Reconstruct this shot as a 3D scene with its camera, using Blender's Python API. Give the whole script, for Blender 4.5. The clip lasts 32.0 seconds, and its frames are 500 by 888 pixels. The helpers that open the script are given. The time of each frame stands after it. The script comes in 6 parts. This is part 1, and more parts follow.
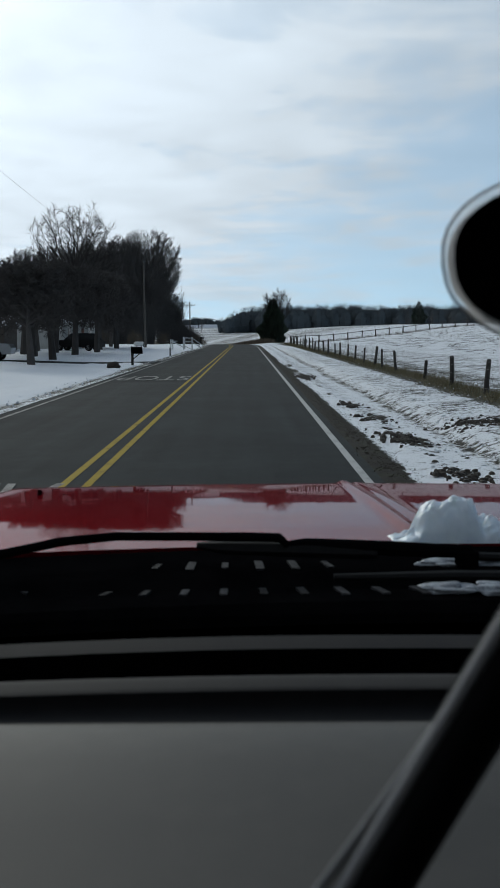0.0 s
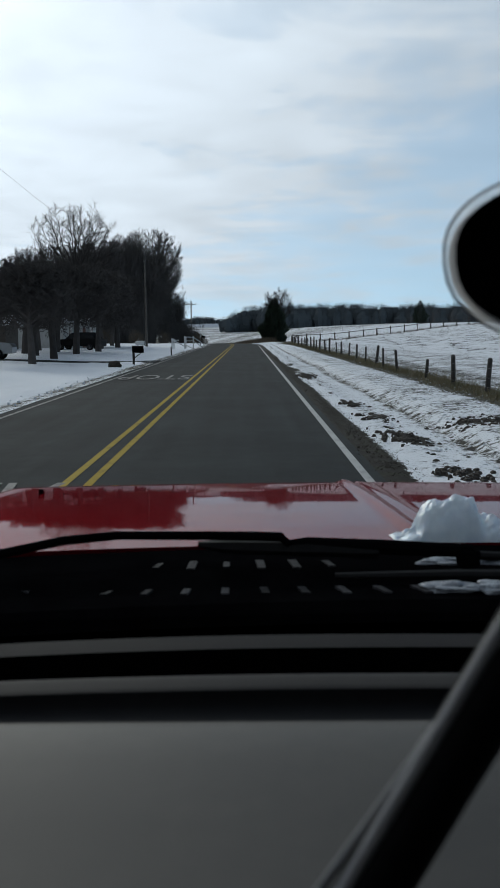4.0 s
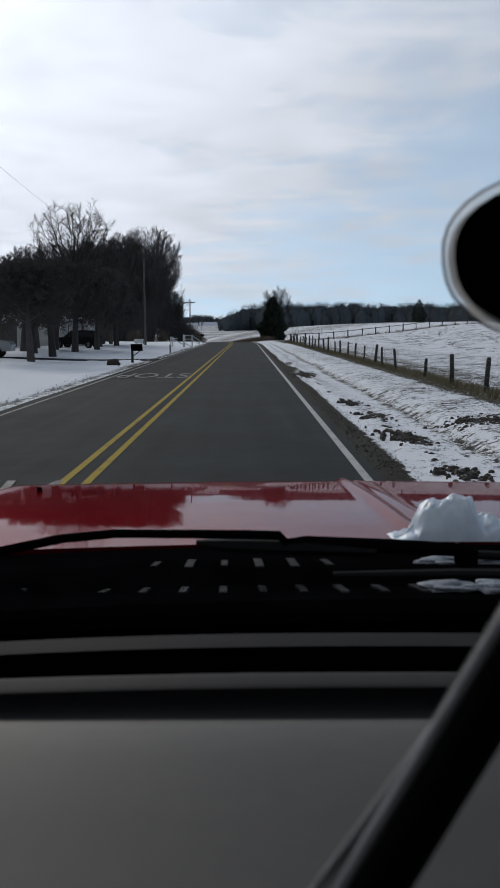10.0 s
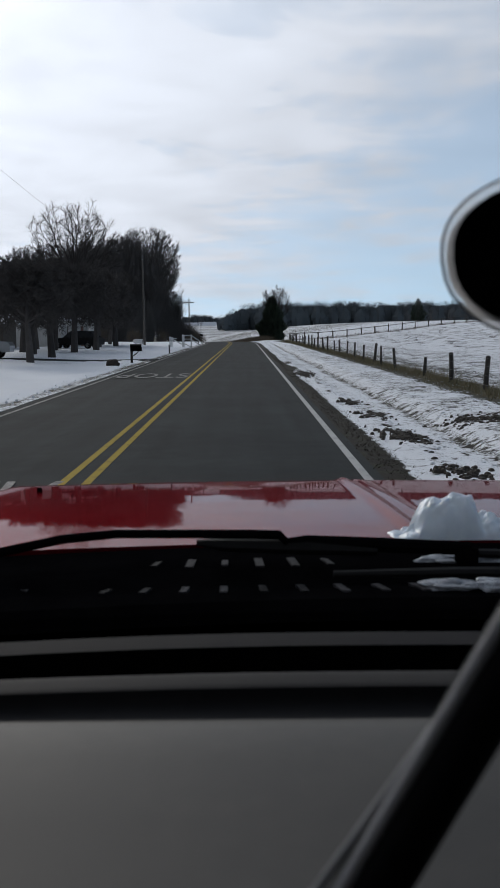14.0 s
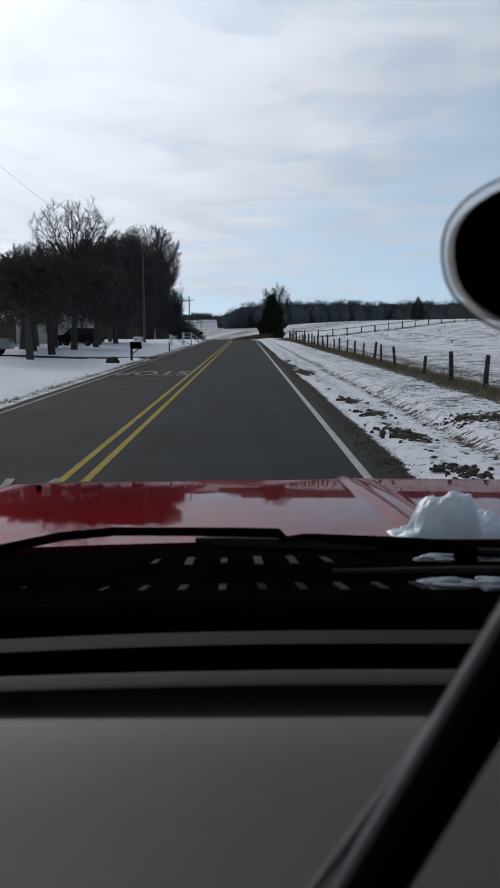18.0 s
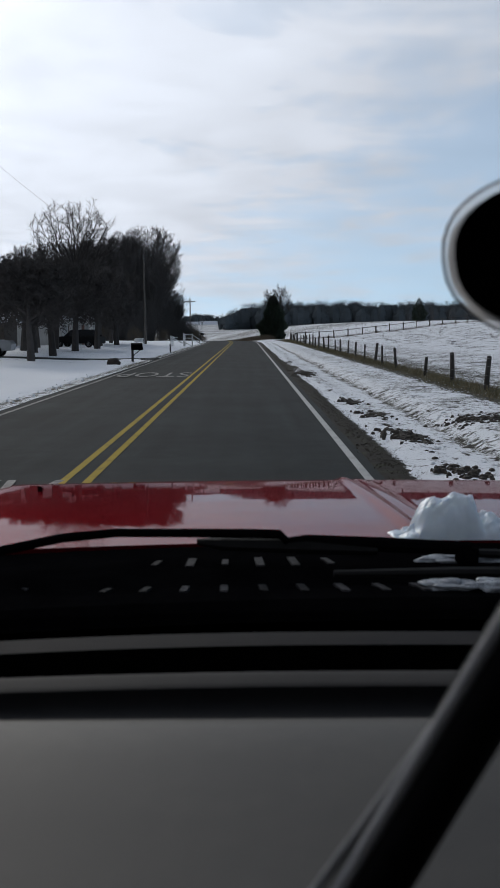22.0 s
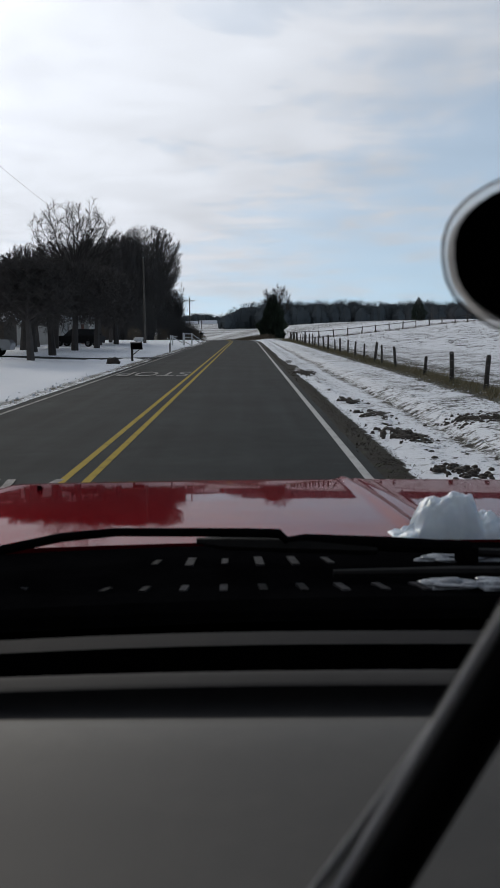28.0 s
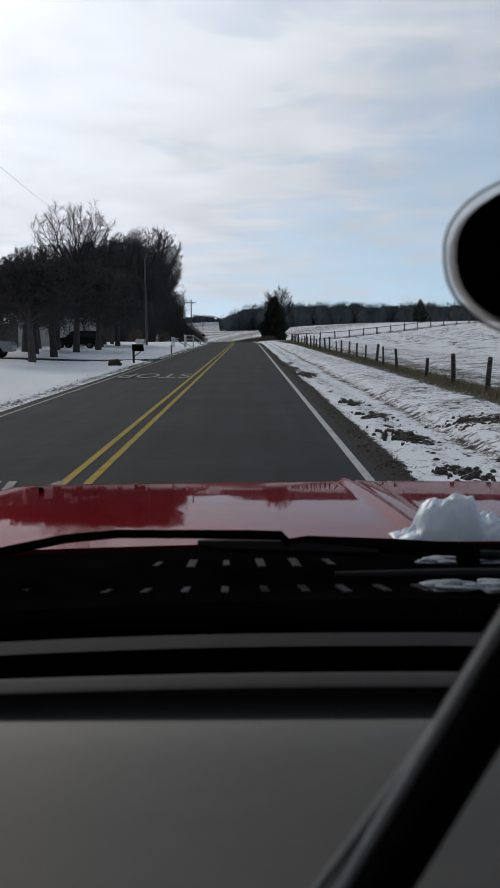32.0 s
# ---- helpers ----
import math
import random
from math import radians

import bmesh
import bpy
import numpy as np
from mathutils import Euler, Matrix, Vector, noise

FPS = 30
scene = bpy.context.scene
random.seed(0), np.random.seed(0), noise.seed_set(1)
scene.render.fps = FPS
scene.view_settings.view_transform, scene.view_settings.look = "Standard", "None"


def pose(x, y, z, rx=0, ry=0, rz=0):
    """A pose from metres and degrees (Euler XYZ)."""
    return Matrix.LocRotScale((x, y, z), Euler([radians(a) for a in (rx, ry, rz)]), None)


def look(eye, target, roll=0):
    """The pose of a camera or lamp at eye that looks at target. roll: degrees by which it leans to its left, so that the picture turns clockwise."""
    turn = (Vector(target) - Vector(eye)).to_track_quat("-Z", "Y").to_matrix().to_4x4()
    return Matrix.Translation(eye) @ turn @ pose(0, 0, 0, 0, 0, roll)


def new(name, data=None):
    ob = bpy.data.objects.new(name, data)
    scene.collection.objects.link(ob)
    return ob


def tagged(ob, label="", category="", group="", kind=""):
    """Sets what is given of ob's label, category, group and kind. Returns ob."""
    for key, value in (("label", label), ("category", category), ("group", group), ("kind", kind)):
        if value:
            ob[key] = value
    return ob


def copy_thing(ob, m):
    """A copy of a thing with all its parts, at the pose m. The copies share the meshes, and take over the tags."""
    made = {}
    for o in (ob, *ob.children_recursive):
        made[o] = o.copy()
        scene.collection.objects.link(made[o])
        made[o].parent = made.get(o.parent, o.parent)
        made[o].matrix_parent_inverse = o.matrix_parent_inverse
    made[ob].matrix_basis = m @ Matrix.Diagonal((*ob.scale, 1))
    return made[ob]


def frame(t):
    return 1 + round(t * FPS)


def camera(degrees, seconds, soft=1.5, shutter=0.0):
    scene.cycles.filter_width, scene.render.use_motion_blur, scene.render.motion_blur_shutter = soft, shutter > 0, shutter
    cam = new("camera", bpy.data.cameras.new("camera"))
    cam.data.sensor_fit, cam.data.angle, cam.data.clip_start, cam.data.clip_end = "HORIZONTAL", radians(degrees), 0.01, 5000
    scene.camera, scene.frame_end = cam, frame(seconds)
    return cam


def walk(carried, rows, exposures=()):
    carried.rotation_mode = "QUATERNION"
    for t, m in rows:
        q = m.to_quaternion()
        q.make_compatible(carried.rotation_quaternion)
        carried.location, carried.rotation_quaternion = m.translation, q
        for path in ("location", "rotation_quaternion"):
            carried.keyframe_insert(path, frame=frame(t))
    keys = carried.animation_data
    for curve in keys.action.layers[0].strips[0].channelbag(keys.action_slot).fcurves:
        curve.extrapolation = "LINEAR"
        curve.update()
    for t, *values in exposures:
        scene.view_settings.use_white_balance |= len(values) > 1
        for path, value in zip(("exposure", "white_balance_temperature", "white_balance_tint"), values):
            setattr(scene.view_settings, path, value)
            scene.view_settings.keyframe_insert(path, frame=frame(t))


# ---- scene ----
import itertools

# ---- camera: seated in the stopped pickup, with the small shake of its engine ----
cam = camera(27.0, 32.0, soft=1.3)
cam.data.dof.use_dof = True
cam.data.dof.focus_distance = 14.0
cam.data.dof.aperture_fstop = 18.0
# the way the pickup stands on the road: its place in the lane, nose dip and heading
RIG = pose(0.20, 0, 0, -0.405, 0, 0.654)
walk(cam, [(t, RIG @ pose(0, 0, 1.70, rx, ry, rz)) for t, rx, ry, rz in (
    (0, 84.32, 0.08, -0.845), (0.5, 84.33, 0.08, -0.840), (1, 84.29, 0.16, -0.880), (1.5, 84.21, -0.06, -0.895), (2, 84.23, -0.11, -0.807),
    (2.5, 84.18, -0.07, -0.797), (3, 84.12, -0.25, -0.835), (3.5, 84.10, -0.05, -0.827), (4, 84.27, 0.12, -0.778), (4.5, 84.19, -0.06, -0.799),
    (6.5, 84.17, -0.19, -0.746), (7, 84.19, -0.06, -0.774), (7.5, 84.18, 0.09, -0.772), (8, 84.20, 0.12, -0.805), (8.5, 84.10, -0.20, -0.844),
    (9, 84.07, -0.13, -0.820), (9.5, 84.12, 0.03, -0.846), (10, 84.19, -0.08, -0.843), (10.5, 84.16, 0.01, -0.805), (11, 84.19, -0.05, -0.812),
    (11.5, 84.16, -0.21, -0.790), (12, 84.15, -0.13, -0.803), (12.5, 84.17, -0.02, -0.817), (13, 84.16, 0.17, -0.859), (13.5, 84.17, -0.00, -0.842),
    (14, 84.17, 0.23, -0.887), (14.5, 84.16, -0.12, -0.783), (16.5, 84.11, -0.11, -0.865), (17, 84.10, -0.01, -0.846), (17.5, 84.07, -0.14, -0.838),
    (18, 84.06, -0.01, -0.888), (18.5, 84.08, -0.11, -0.839), (19, 84.10, -0.00, -0.826), (19.5, 84.10, -0.00, -0.842), (20, 84.10, -0.08, -0.801),
    (20.5, 84.07, -0.09, -0.837), (21, 84.06, 0.17, -0.871), (21.5, 84.12, -0.02, -0.812), (22, 84.13, 0.05, -0.834), (22.5, 84.12, 0.17, -0.892),
    (23, 84.13, 0.04, -0.859), (23.5, 84.12, 0.07, -0.849), (24, 84.09, -0.17, -0.797), (24.5, 84.14, -0.01, -0.813), (25, 84.09, -0.05, -0.823),
    (25.5, 84.09, -0.02, -0.850), (26, 84.09, -0.19, -0.814), (26.5, 84.10, -0.07, -0.835), (28.5, 84.08, 0.08, -0.871), (29, 84.04, 0.08, -0.914),
    (29.5, 84.09, -0.04, -0.882), (30, 84.08, 0.03, -0.851), (30.5, 84.06, -0.03, -0.778), (31, 84.12, 0.03, -0.811), (31.5, 84.16, -0.07, -0.771),
    (32, 84.19, 0.05, -0.776),
)], exposures=[
    (0, 0, 6350, 3), (3.5, 0, 6350, 3), (7, 0, 6580, 10), (17, 0, 6580, 10), (19, 0, 6500, 10), (22, 0, 6550, 10), (24, 0, 6840, 10), (28, 0, 6780, 10), (32, 0, 6740, 10),
])

# ---- world and sun ----
SUN_AZ, SUN_EL = radians(23), radians(24)      # left of straight ahead, above the horizon
sun_dir = Vector((-math.sin(SUN_AZ) * math.cos(SUN_EL), math.cos(SUN_AZ) * math.cos(SUN_EL), math.sin(SUN_EL)))
world = bpy.data.worlds.new("winter_sky")
scene.world = world
world.use_nodes = True
wn, wl = world.node_tree.nodes, world.node_tree.links
wn.clear()


def wnode(kind, **sets):
    n = wn.new(kind)
    for k, val in sets.items():
        n.inputs[k].default_value = val
    return n


def wmath(op, a, b=None, clamp=False):
    n = wn.new("ShaderNodeMath")
    n.operation, n.use_clamp = op, clamp
    for i, s in enumerate((a, b)):
        if s is None:
            continue
        if isinstance(s, (int, float)):
            n.inputs[i].default_value = s
        else:
            wl.new(s, n.inputs[i])
    return n.outputs[0]


wco = wn.new("ShaderNodeTexCoord").outputs["Generated"]
wsep = wn.new("ShaderNodeSeparateXYZ")
wl.new(wco, wsep.inputs[0])
sky = wn.new("ShaderNodeTexSky")
sky.sky_type, sky.sun_disc = "NISHITA", False
sky.sun_elevation, sky.sun_rotation = SUN_EL, -SUN_AZ
sky.air_density, sky.dust_density, sky.ozone_density = 1.0, 0.0, 1.2
lift = wn.new("ShaderNodeVectorMath")
lift.operation = "ADD"
lift.inputs[1].default_value = (0, 0, 0.22)
wl.new(wco, lift.inputs[0])
wl.new(lift.outputs[0], sky.inputs[0])
skymul = wn.new("ShaderNodeVectorMath")
skymul.operation = "MULTIPLY"
skymul.inputs[1].default_value = (0.176, 0.166, 0.148)
wl.new(sky.outputs[0], skymul.inputs[0])
# thin cloud sheet, flattened towards the horizon
zz = wmath("ADD", wmath("MAXIMUM", wsep.outputs[2], 0.0), 0.10)
px, py = wmath("DIVIDE", wsep.outputs[0], zz), wmath("DIVIDE", wsep.outputs[1], zz)
pc = wn.new("ShaderNodeCombineXYZ")
wl.new(px, pc.inputs[0])
wl.new(py, pc.inputs[1])
rot = wn.new("ShaderNodeMapping")
rot.inputs["Rotation"].default_value = (0, 0, 0.5)
rot.inputs["Scale"].default_value = (1.1, 0.8, 1.0)
rot.inputs["Location"].default_value = (3.1, 1.7, 0)
wl.new(pc.outputs[0], rot.inputs[0])
big = wnode("ShaderNodeTexNoise", Scale=1.15, Detail=5.0, Roughness=0.5, Distortion=0.25)
fine = wnode("ShaderNodeTexNoise", Scale=3.4, Detail=6.0, Roughness=0.50, Distortion=0.35)
for n in (big, fine):
    wl.new(rot.outputs[0], n.inputs["Vector"])
# long cirrus wisps drawn out across the view
comb = wn.new("ShaderNodeMapping")
comb.inputs["Rotation"].default_value = (0, 0, 0.55)
comb.inputs["Scale"].default_value = (0.9, 1.15, 1.0)
wl.new(pc.outputs[0], comb.inputs[0])
wisp = wnode("ShaderNodeTexNoise", Scale=2.3, Detail=8.0, Roughness=0.55, Distortion=0.5)
wl.new(comb.outputs[0], wisp.inputs["Vector"])
mixn = wmath("ADD", wmath("ADD", wmath("MULTIPLY", big.outputs[0], 0.42), wmath("MULTIPLY", fine.outputs[0], 0.26)), wmath("MULTIPLY", wisp.outputs[0], 0.32))
# the sheet is thicker to the west
mixn = wmath("SUBTRACT", mixn, wmath("MULTIPLY", wsep.outputs[0], 0.42))
ramp = wn.new("ShaderNodeValToRGB")
ramp.color_ramp.interpolation = "EASE"
ramp.color_ramp.elements[0].position, ramp.color_ramp.elements[0].color = 0.38, (0.26, 0.26, 0.26, 1)
ramp.color_ramp.elements[1].position, ramp.color_ramp.elements[1].color = 0.60, (1, 1, 1, 1)
wl.new(mixn, ramp.inputs[0])
# clouds thin out just above the horizon
low = wn.new("ShaderNodeMapRange")
low.inputs[1].default_value, low.inputs[2].default_value = 0.015, 0.10
low.inputs[3].default_value, low.inputs[4].default_value = 0.45, 1.0
wl.new(wsep.outputs[2], low.inputs[0])
# clouds scatter the sun forward
dot = wn.new("ShaderNodeVectorMath")
dot.operation = "DOT_PRODUCT"
wl.new(wco, dot.inputs[0])
dot.inputs[1].default_value = sun_dir
half = wmath("MULTIPLY", wmath("ADD", dot.outputs["Value"], 1.0), 0.5)
glow = wmath("ADD", wmath("MULTIPLY", wmath("POWER", half, 4.0), 0.55), wmath("MULTIPLY", wmath("POWER", half, 24.0), 0.60))
thick = wnode("ShaderNodeTexNoise", Scale=1.9, Detail=6.0, Roughness=0.55, Distortion=0.3)
off = wn.new("ShaderNodeMapping")
off.inputs["Location"].default_value = (7.3, 2.2, 4.0)
wl.new(rot.outputs[0], off.inputs[0])
wl.new(off.outputs[0], thick.inputs["Vector"])
gain = wmath("MULTIPLY", wmath("ADD", glow, 0.26), wmath("ADD", wmath("MULTIPLY", thick.outputs[0], 0.32), wmath("ADD", wmath("MULTIPLY", wisp.outputs[0], 0.30), 0.68)))
# and close up again higher overhead
veil = wn.new("ShaderNodeMapRange")
veil.interpolation_type = "SMOOTHSTEP"
veil.inputs[1].default_value, veil.inputs[2].default_value = 0.17, 0.31
veil.inputs[3].default_value, veil.inputs[4].default_value = 0.0, 0.14
wl.new(wsep.outputs[2], veil.inputs[0])
cover = wmath("ADD", wmath("MULTIPLY", ramp.outputs[0], low.outputs[0]), wmath("ADD", wmath("MULTIPLY", wmath("POWER", half, 16.0), 0.75), veil.outputs[0]), True)
ccol = wn.new("ShaderNodeVectorMath")
ccol.operation = "SCALE"
ccol.inputs[0].default_value = (0.940, 1.0, 1.125)
wl.new(gain, ccol.inputs["Scale"])
cmix = wn.new("ShaderNodeMix")
cmix.data_type = "RGBA"
wl.new(cover, cmix.inputs[0])
wl.new(skymul.outputs[0], cmix.inputs[6])
wl.new(ccol.outputs[0], cmix.inputs[7])
back = wn.new("ShaderNodeBackground")
back.inputs[1].default_value = 0.88
wl.new(cmix.outputs[2], back.inputs[0])
wl.new(back.outputs[0], wn.new("ShaderNodeOutputWorld").inputs[0])

sun_data = bpy.data.lights.new("sun", "SUN")
sun_data.energy, sun_data.angle, sun_data.color = 0.95, radians(14), (1.0, 0.95, 0.87)
sun = new("sun", sun_data)
sun.matrix_world = look(sun_dir * 100, (0, 0, 0))


# ---- materials ----
def material(name, color, rough=0.6, metal=0.0, second=None, scale=8.0, detail=6.0, lo=0.35, hi=0.65, bump=0.0, bump_scale=60.0, bump_dist=0.01,
             coat=0.0, spec=0.5, transmission=0.0, random_tint=0.0, coords="Object", rough2=None):
    m = bpy.data.materials.new(name)
    m.use_nodes = True
    nt = m.node_tree
    p = nt.nodes["Principled BSDF"]
    p.inputs["Base Color"].default_value = (*color, 1)
    p.inputs["Roughness"].default_value = rough
    p.inputs["Metallic"].default_value = metal
    p.inputs["Coat Weight"].default_value = coat
    p.inputs["Coat Roughness"].default_value = 0.03
    p.inputs["Specular IOR Level"].default_value = spec
    p.inputs["Transmission Weight"].default_value = transmission
    co = nt.nodes.new("ShaderNodeTexCoord").outputs[coords]
    base = None
    if second is not None:
        n1 = nt.nodes.new("ShaderNodeTexNoise")
        n1.inputs["Scale"].default_value, n1.inputs["Detail"].default_value, n1.inputs["Roughness"].default_value = scale, detail, 0.6
        n2 = nt.nodes.new("ShaderNodeTexNoise")
        n2.inputs["Scale"].default_value, n2.inputs["Detail"].default_value = scale * 9.3, 3
        nt.links.new(co, n1.inputs["Vector"])
        nt.links.new(co, n2.inputs["Vector"])
        mx = nt.nodes.new("ShaderNodeMix")
        mx.inputs[0].default_value = 0.3
        nt.links.new(n1.outputs[0], mx.inputs[2])
        nt.links.new(n2.outputs[0], mx.inputs[3])
        r = nt.nodes.new("ShaderNodeMapRange")
        r.interpolation_type = "SMOOTHSTEP"
        r.inputs[1].default_value, r.inputs[2].default_value = lo, hi
        nt.links.new(mx.outputs[0], r.inputs[0])
        c = nt.nodes.new("ShaderNodeMix")
        c.data_type = "RGBA"
        c.inputs[6].default_value, c.inputs[7].default_value = (*color, 1), (*second, 1)
        nt.links.new(r.outputs[0], c.inputs[0])
        base = c.outputs[2]
        if rough2 is not None:
            rr = nt.nodes.new("ShaderNodeMapRange")
            rr.inputs[3].default_value, rr.inputs[4].default_value = rough, rough2
            nt.links.new(r.outputs[0], rr.inputs[0])
            nt.links.new(rr.outputs[0], p.inputs["Roughness"])
    if random_tint and base is not None:
        oi = nt.nodes.new("ShaderNodeObjectInfo")
        hs = nt.nodes.new("ShaderNodeHueSaturation")
        mr = nt.nodes.new("ShaderNodeMapRange")
        mr.inputs[3].default_value, mr.inputs[4].default_value = 1 - random_tint, 1 + random_tint
        nt.links.new(oi.outputs["Random"], mr.inputs[0])
        nt.links.new(mr.outputs[0], hs.inputs["Value"])
        nt.links.new(base, hs.inputs["Color"])
        base = hs.outputs[0]
    if base is not None:
        nt.links.new(base, p.inputs["Base Color"])
    if bump:
        nb = nt.nodes.new("ShaderNodeTexNoise")
        nb.inputs["Scale"].default_value, nb.inputs["Detail"].default_value = bump_scale, 5
        nt.links.new(co, nb.inputs["Vector"])
        b = nt.nodes.new("ShaderNodeBump")
        b.inputs["Strength"].default_value, b.inputs["Distance"].default_value = bump, bump_dist
        nt.links.new(nb.outputs[0], b.inputs["Height"])
        nt.links.new(b.outputs[0], p.inputs["Normal"])
    return m


M = {}
M["red_paint"] = material("red_paint", (0.105, 0.005, 0.009), 0.24, 0.32, (0.088, 0.004, 0.008), 3.0, coat=0.47, spec=0.0, bump=0.02, bump_scale=9, bump_dist=0.004)
M["red_paint"].node_tree.nodes["Principled BSDF"].inputs["Specular Tint"].default_value = (0.85, 0.10, 0.12, 1)
M["black_plastic"] = material("black_plastic", (0.0022, 0.0022, 0.0026), 0.6, 0, (0.004, 0.004, 0.0045), 14, bump=0.25, bump_scale=420, bump_dist=0.001, spec=0.0)
M["arm_black"] = material("arm_black", (0.0035, 0.0035, 0.004), 0.45, 0, (0.005, 0.005, 0.006), 30, spec=0.05)
M["rubber"] = material("rubber", (0.006, 0.006, 0.007), 0.5, 0, (0.010, 0.010, 0.010), 30, spec=0.12)
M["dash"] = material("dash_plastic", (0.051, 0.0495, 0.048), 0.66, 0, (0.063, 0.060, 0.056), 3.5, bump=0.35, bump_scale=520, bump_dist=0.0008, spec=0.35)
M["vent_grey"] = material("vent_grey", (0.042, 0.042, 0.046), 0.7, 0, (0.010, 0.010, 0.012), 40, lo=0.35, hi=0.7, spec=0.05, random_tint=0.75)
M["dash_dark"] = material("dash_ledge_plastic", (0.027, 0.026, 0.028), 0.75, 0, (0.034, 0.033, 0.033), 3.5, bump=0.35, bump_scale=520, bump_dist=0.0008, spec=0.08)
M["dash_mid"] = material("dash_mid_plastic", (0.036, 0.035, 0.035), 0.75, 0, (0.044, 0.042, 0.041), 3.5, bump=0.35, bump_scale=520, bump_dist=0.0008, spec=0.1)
# darker copy of the dash grey, with shade put into the colour
M["dash_shaded"] = material("dash_shaded_plastic", (0.011, 0.011, 0.013), 0.7, 0, (0.017, 0.017, 0.018), 5, bump=0.3, bump_scale=500, bump_dist=0.0008, spec=0.15)
M["galvanised"] = material("galvanised_sheet", (0.30, 0.31, 0.32), 0.5, 0.3, (0.16, 0.16, 0.165), 9, lo=0.4, hi=0.6)
M["grey_ice"] = material("grey_ice", (0.16, 0.175, 0.20), 0.3, 0, (0.48, 0.52, 0.57), 30, lo=0.45, hi=0.68, bump=0.8, bump_scale=70, bump_dist=0.006)
M["trim_grey"] = material("trim_grey", (0.20, 0.205, 0.215), 0.5, 0, (0.26, 0.265, 0.27), 6, bump=0.2, bump_scale=300, bump_dist=0.0008)
# pale grey for the painted highlight on the holder arm
M["highlight_grey"] = material("highlight_grey", (0.36, 0.36, 0.37), 0.5, 0, (0.42, 0.42, 0.43), 8, spec=0.4)
M["cabin"] = material("cabin_fabric", (0.05, 0.05, 0.052), 0.9, 0, (0.07, 0.07, 0.07), 20, bump=0.3, bump_scale=300)
M["mirror"] = material("mirror_glass", (0.75, 0.77, 0.78), 0.02, 1.0)
M["chrome"] = material("chrome", (0.6, 0.6, 0.62), 0.15, 1.0)
M["steel"] = material("steel", (0.32, 0.33, 0.34), 0.45, 0.8, (0.24, 0.24, 0.25), 12)
M["white_paint"] = material("white_paint", (0.74, 0.75, 0.76), 0.55, 0, (0.60, 0.60, 0.58), 4, bump=0.2)
M["grey_wood"] = material("weathered_wood", (0.050, 0.045, 0.042), 0.85, 0, (0.10, 0.092, 0.084), 5, bump=0.5, bump_scale=40, random_tint=0.35)
M["dark_wood"] = material("dark_wood", (0.022, 0.020, 0.018), 0.9, 0, (0.045, 0.040, 0.036), 5, bump=0.5, bump_scale=40, random_tint=0.3, spec=0.1)
M["pole_wood"] = material("pole_wood", (0.075, 0.066, 0.058), 0.85, 0, (0.115, 0.102, 0.090), 3, bump=0.4, bump_scale=25, random_tint=0.2)
M["bark"] = material("bark", (0.085, 0.080, 0.080), 0.9, 0, (0.13, 0.122, 0.118), 4, bump=0.7, bump_scale=18, bump_dist=0.03, random_tint=0.25)
M["twig"] = material("twig", (0.100, 0.094, 0.093), 0.9, 0, (0.130, 0.120, 0.116), 2, random_tint=0.25, spec=0.1)
M["dark_twig"] = material("dark_twig", (0.072, 0.066, 0.064), 0.9, 0, (0.100, 0.090, 0.084), 2, random_tint=0.25, spec=0.1)
M["dark_limb"] = material("dark_limb", (0.034, 0.031, 0.030), 0.9, 0, (0.052, 0.047, 0.044), 2, random_tint=0.25, spec=0.1)
M["cedar"] = material("cedar_foliage", (0.020, 0.030, 0.024), 0.75, 0, (0.042, 0.056, 0.036), 1.4, random_tint=0.2, spec=0.2)
# foliage of the far woods, with blue-grey distance haze mixed into its colour
M["pine"] = material("hazed_pine_foliage", (0.092, 0.108, 0.118), 0.9, 0, (0.108, 0.122, 0.130), 0.5, random_tint=0.25, spec=0.0)
M["ivy"] = material("ivy_foliage", (0.105, 0.100, 0.099), 0.95, 0, (0.13, 0.122, 0.115), 0.8, random_tint=0.2, spec=0.0)
M["brush"] = material("dry_brush", (0.10, 0.078, 0.056), 0.9, 0, (0.17, 0.13, 0.088), 1.3, random_tint=0.2)
M["straw"] = material("dead_grass", (0.26, 0.205, 0.120), 0.9, 0, (0.16, 0.15, 0.080), 1.2)
M["soil"] = material("wet_soil", (0.028, 0.022, 0.017), 0.8, 0, (0.06, 0.047, 0.035), 6, bump=0.8, bump_scale=20, bump_dist=0.03)
M["snow"] = material("snow", (0.76, 0.78, 0.82), 0.55, 0, (0.64, 0.67, 0.73), 5, bump=0.5, bump_scale=28, bump_dist=0.02, spec=0.1)
M["ice"] = material("packed_snow", (0.74, 0.82, 0.89), 0.42, 0, (0.60, 0.69, 0.78), 14, bump=0.4, bump_scale=60, bump_dist=0.004)
ice_p = M["ice"].node_tree.nodes["Principled BSDF"]
ice_p.inputs["Subsurface Weight"].default_value = 0.35
ice_p.inputs["Subsurface Radius"].default_value = (0.03, 0.04, 0.05)
M["yellow_line"] = material("yellow_line", (0.36, 0.255, 0.022), 0.75, 0, (0.13, 0.10, 0.03), 2.6, lo=0.50, hi=0.70, bump=0.3, spec=0.05)
M["white_line"] = material("white_line", (0.40, 0.40, 0.395), 0.7, 0, (0.17, 0.17, 0.17), 2.0, lo=0.46, hi=0.72, bump=0.3)
M["worn_letter"] = material("worn_letter", (0.20, 0.20, 0.195), 0.75, 0, (0.065, 0.065, 0.065), 4.5, lo=0.42, hi=0.60)
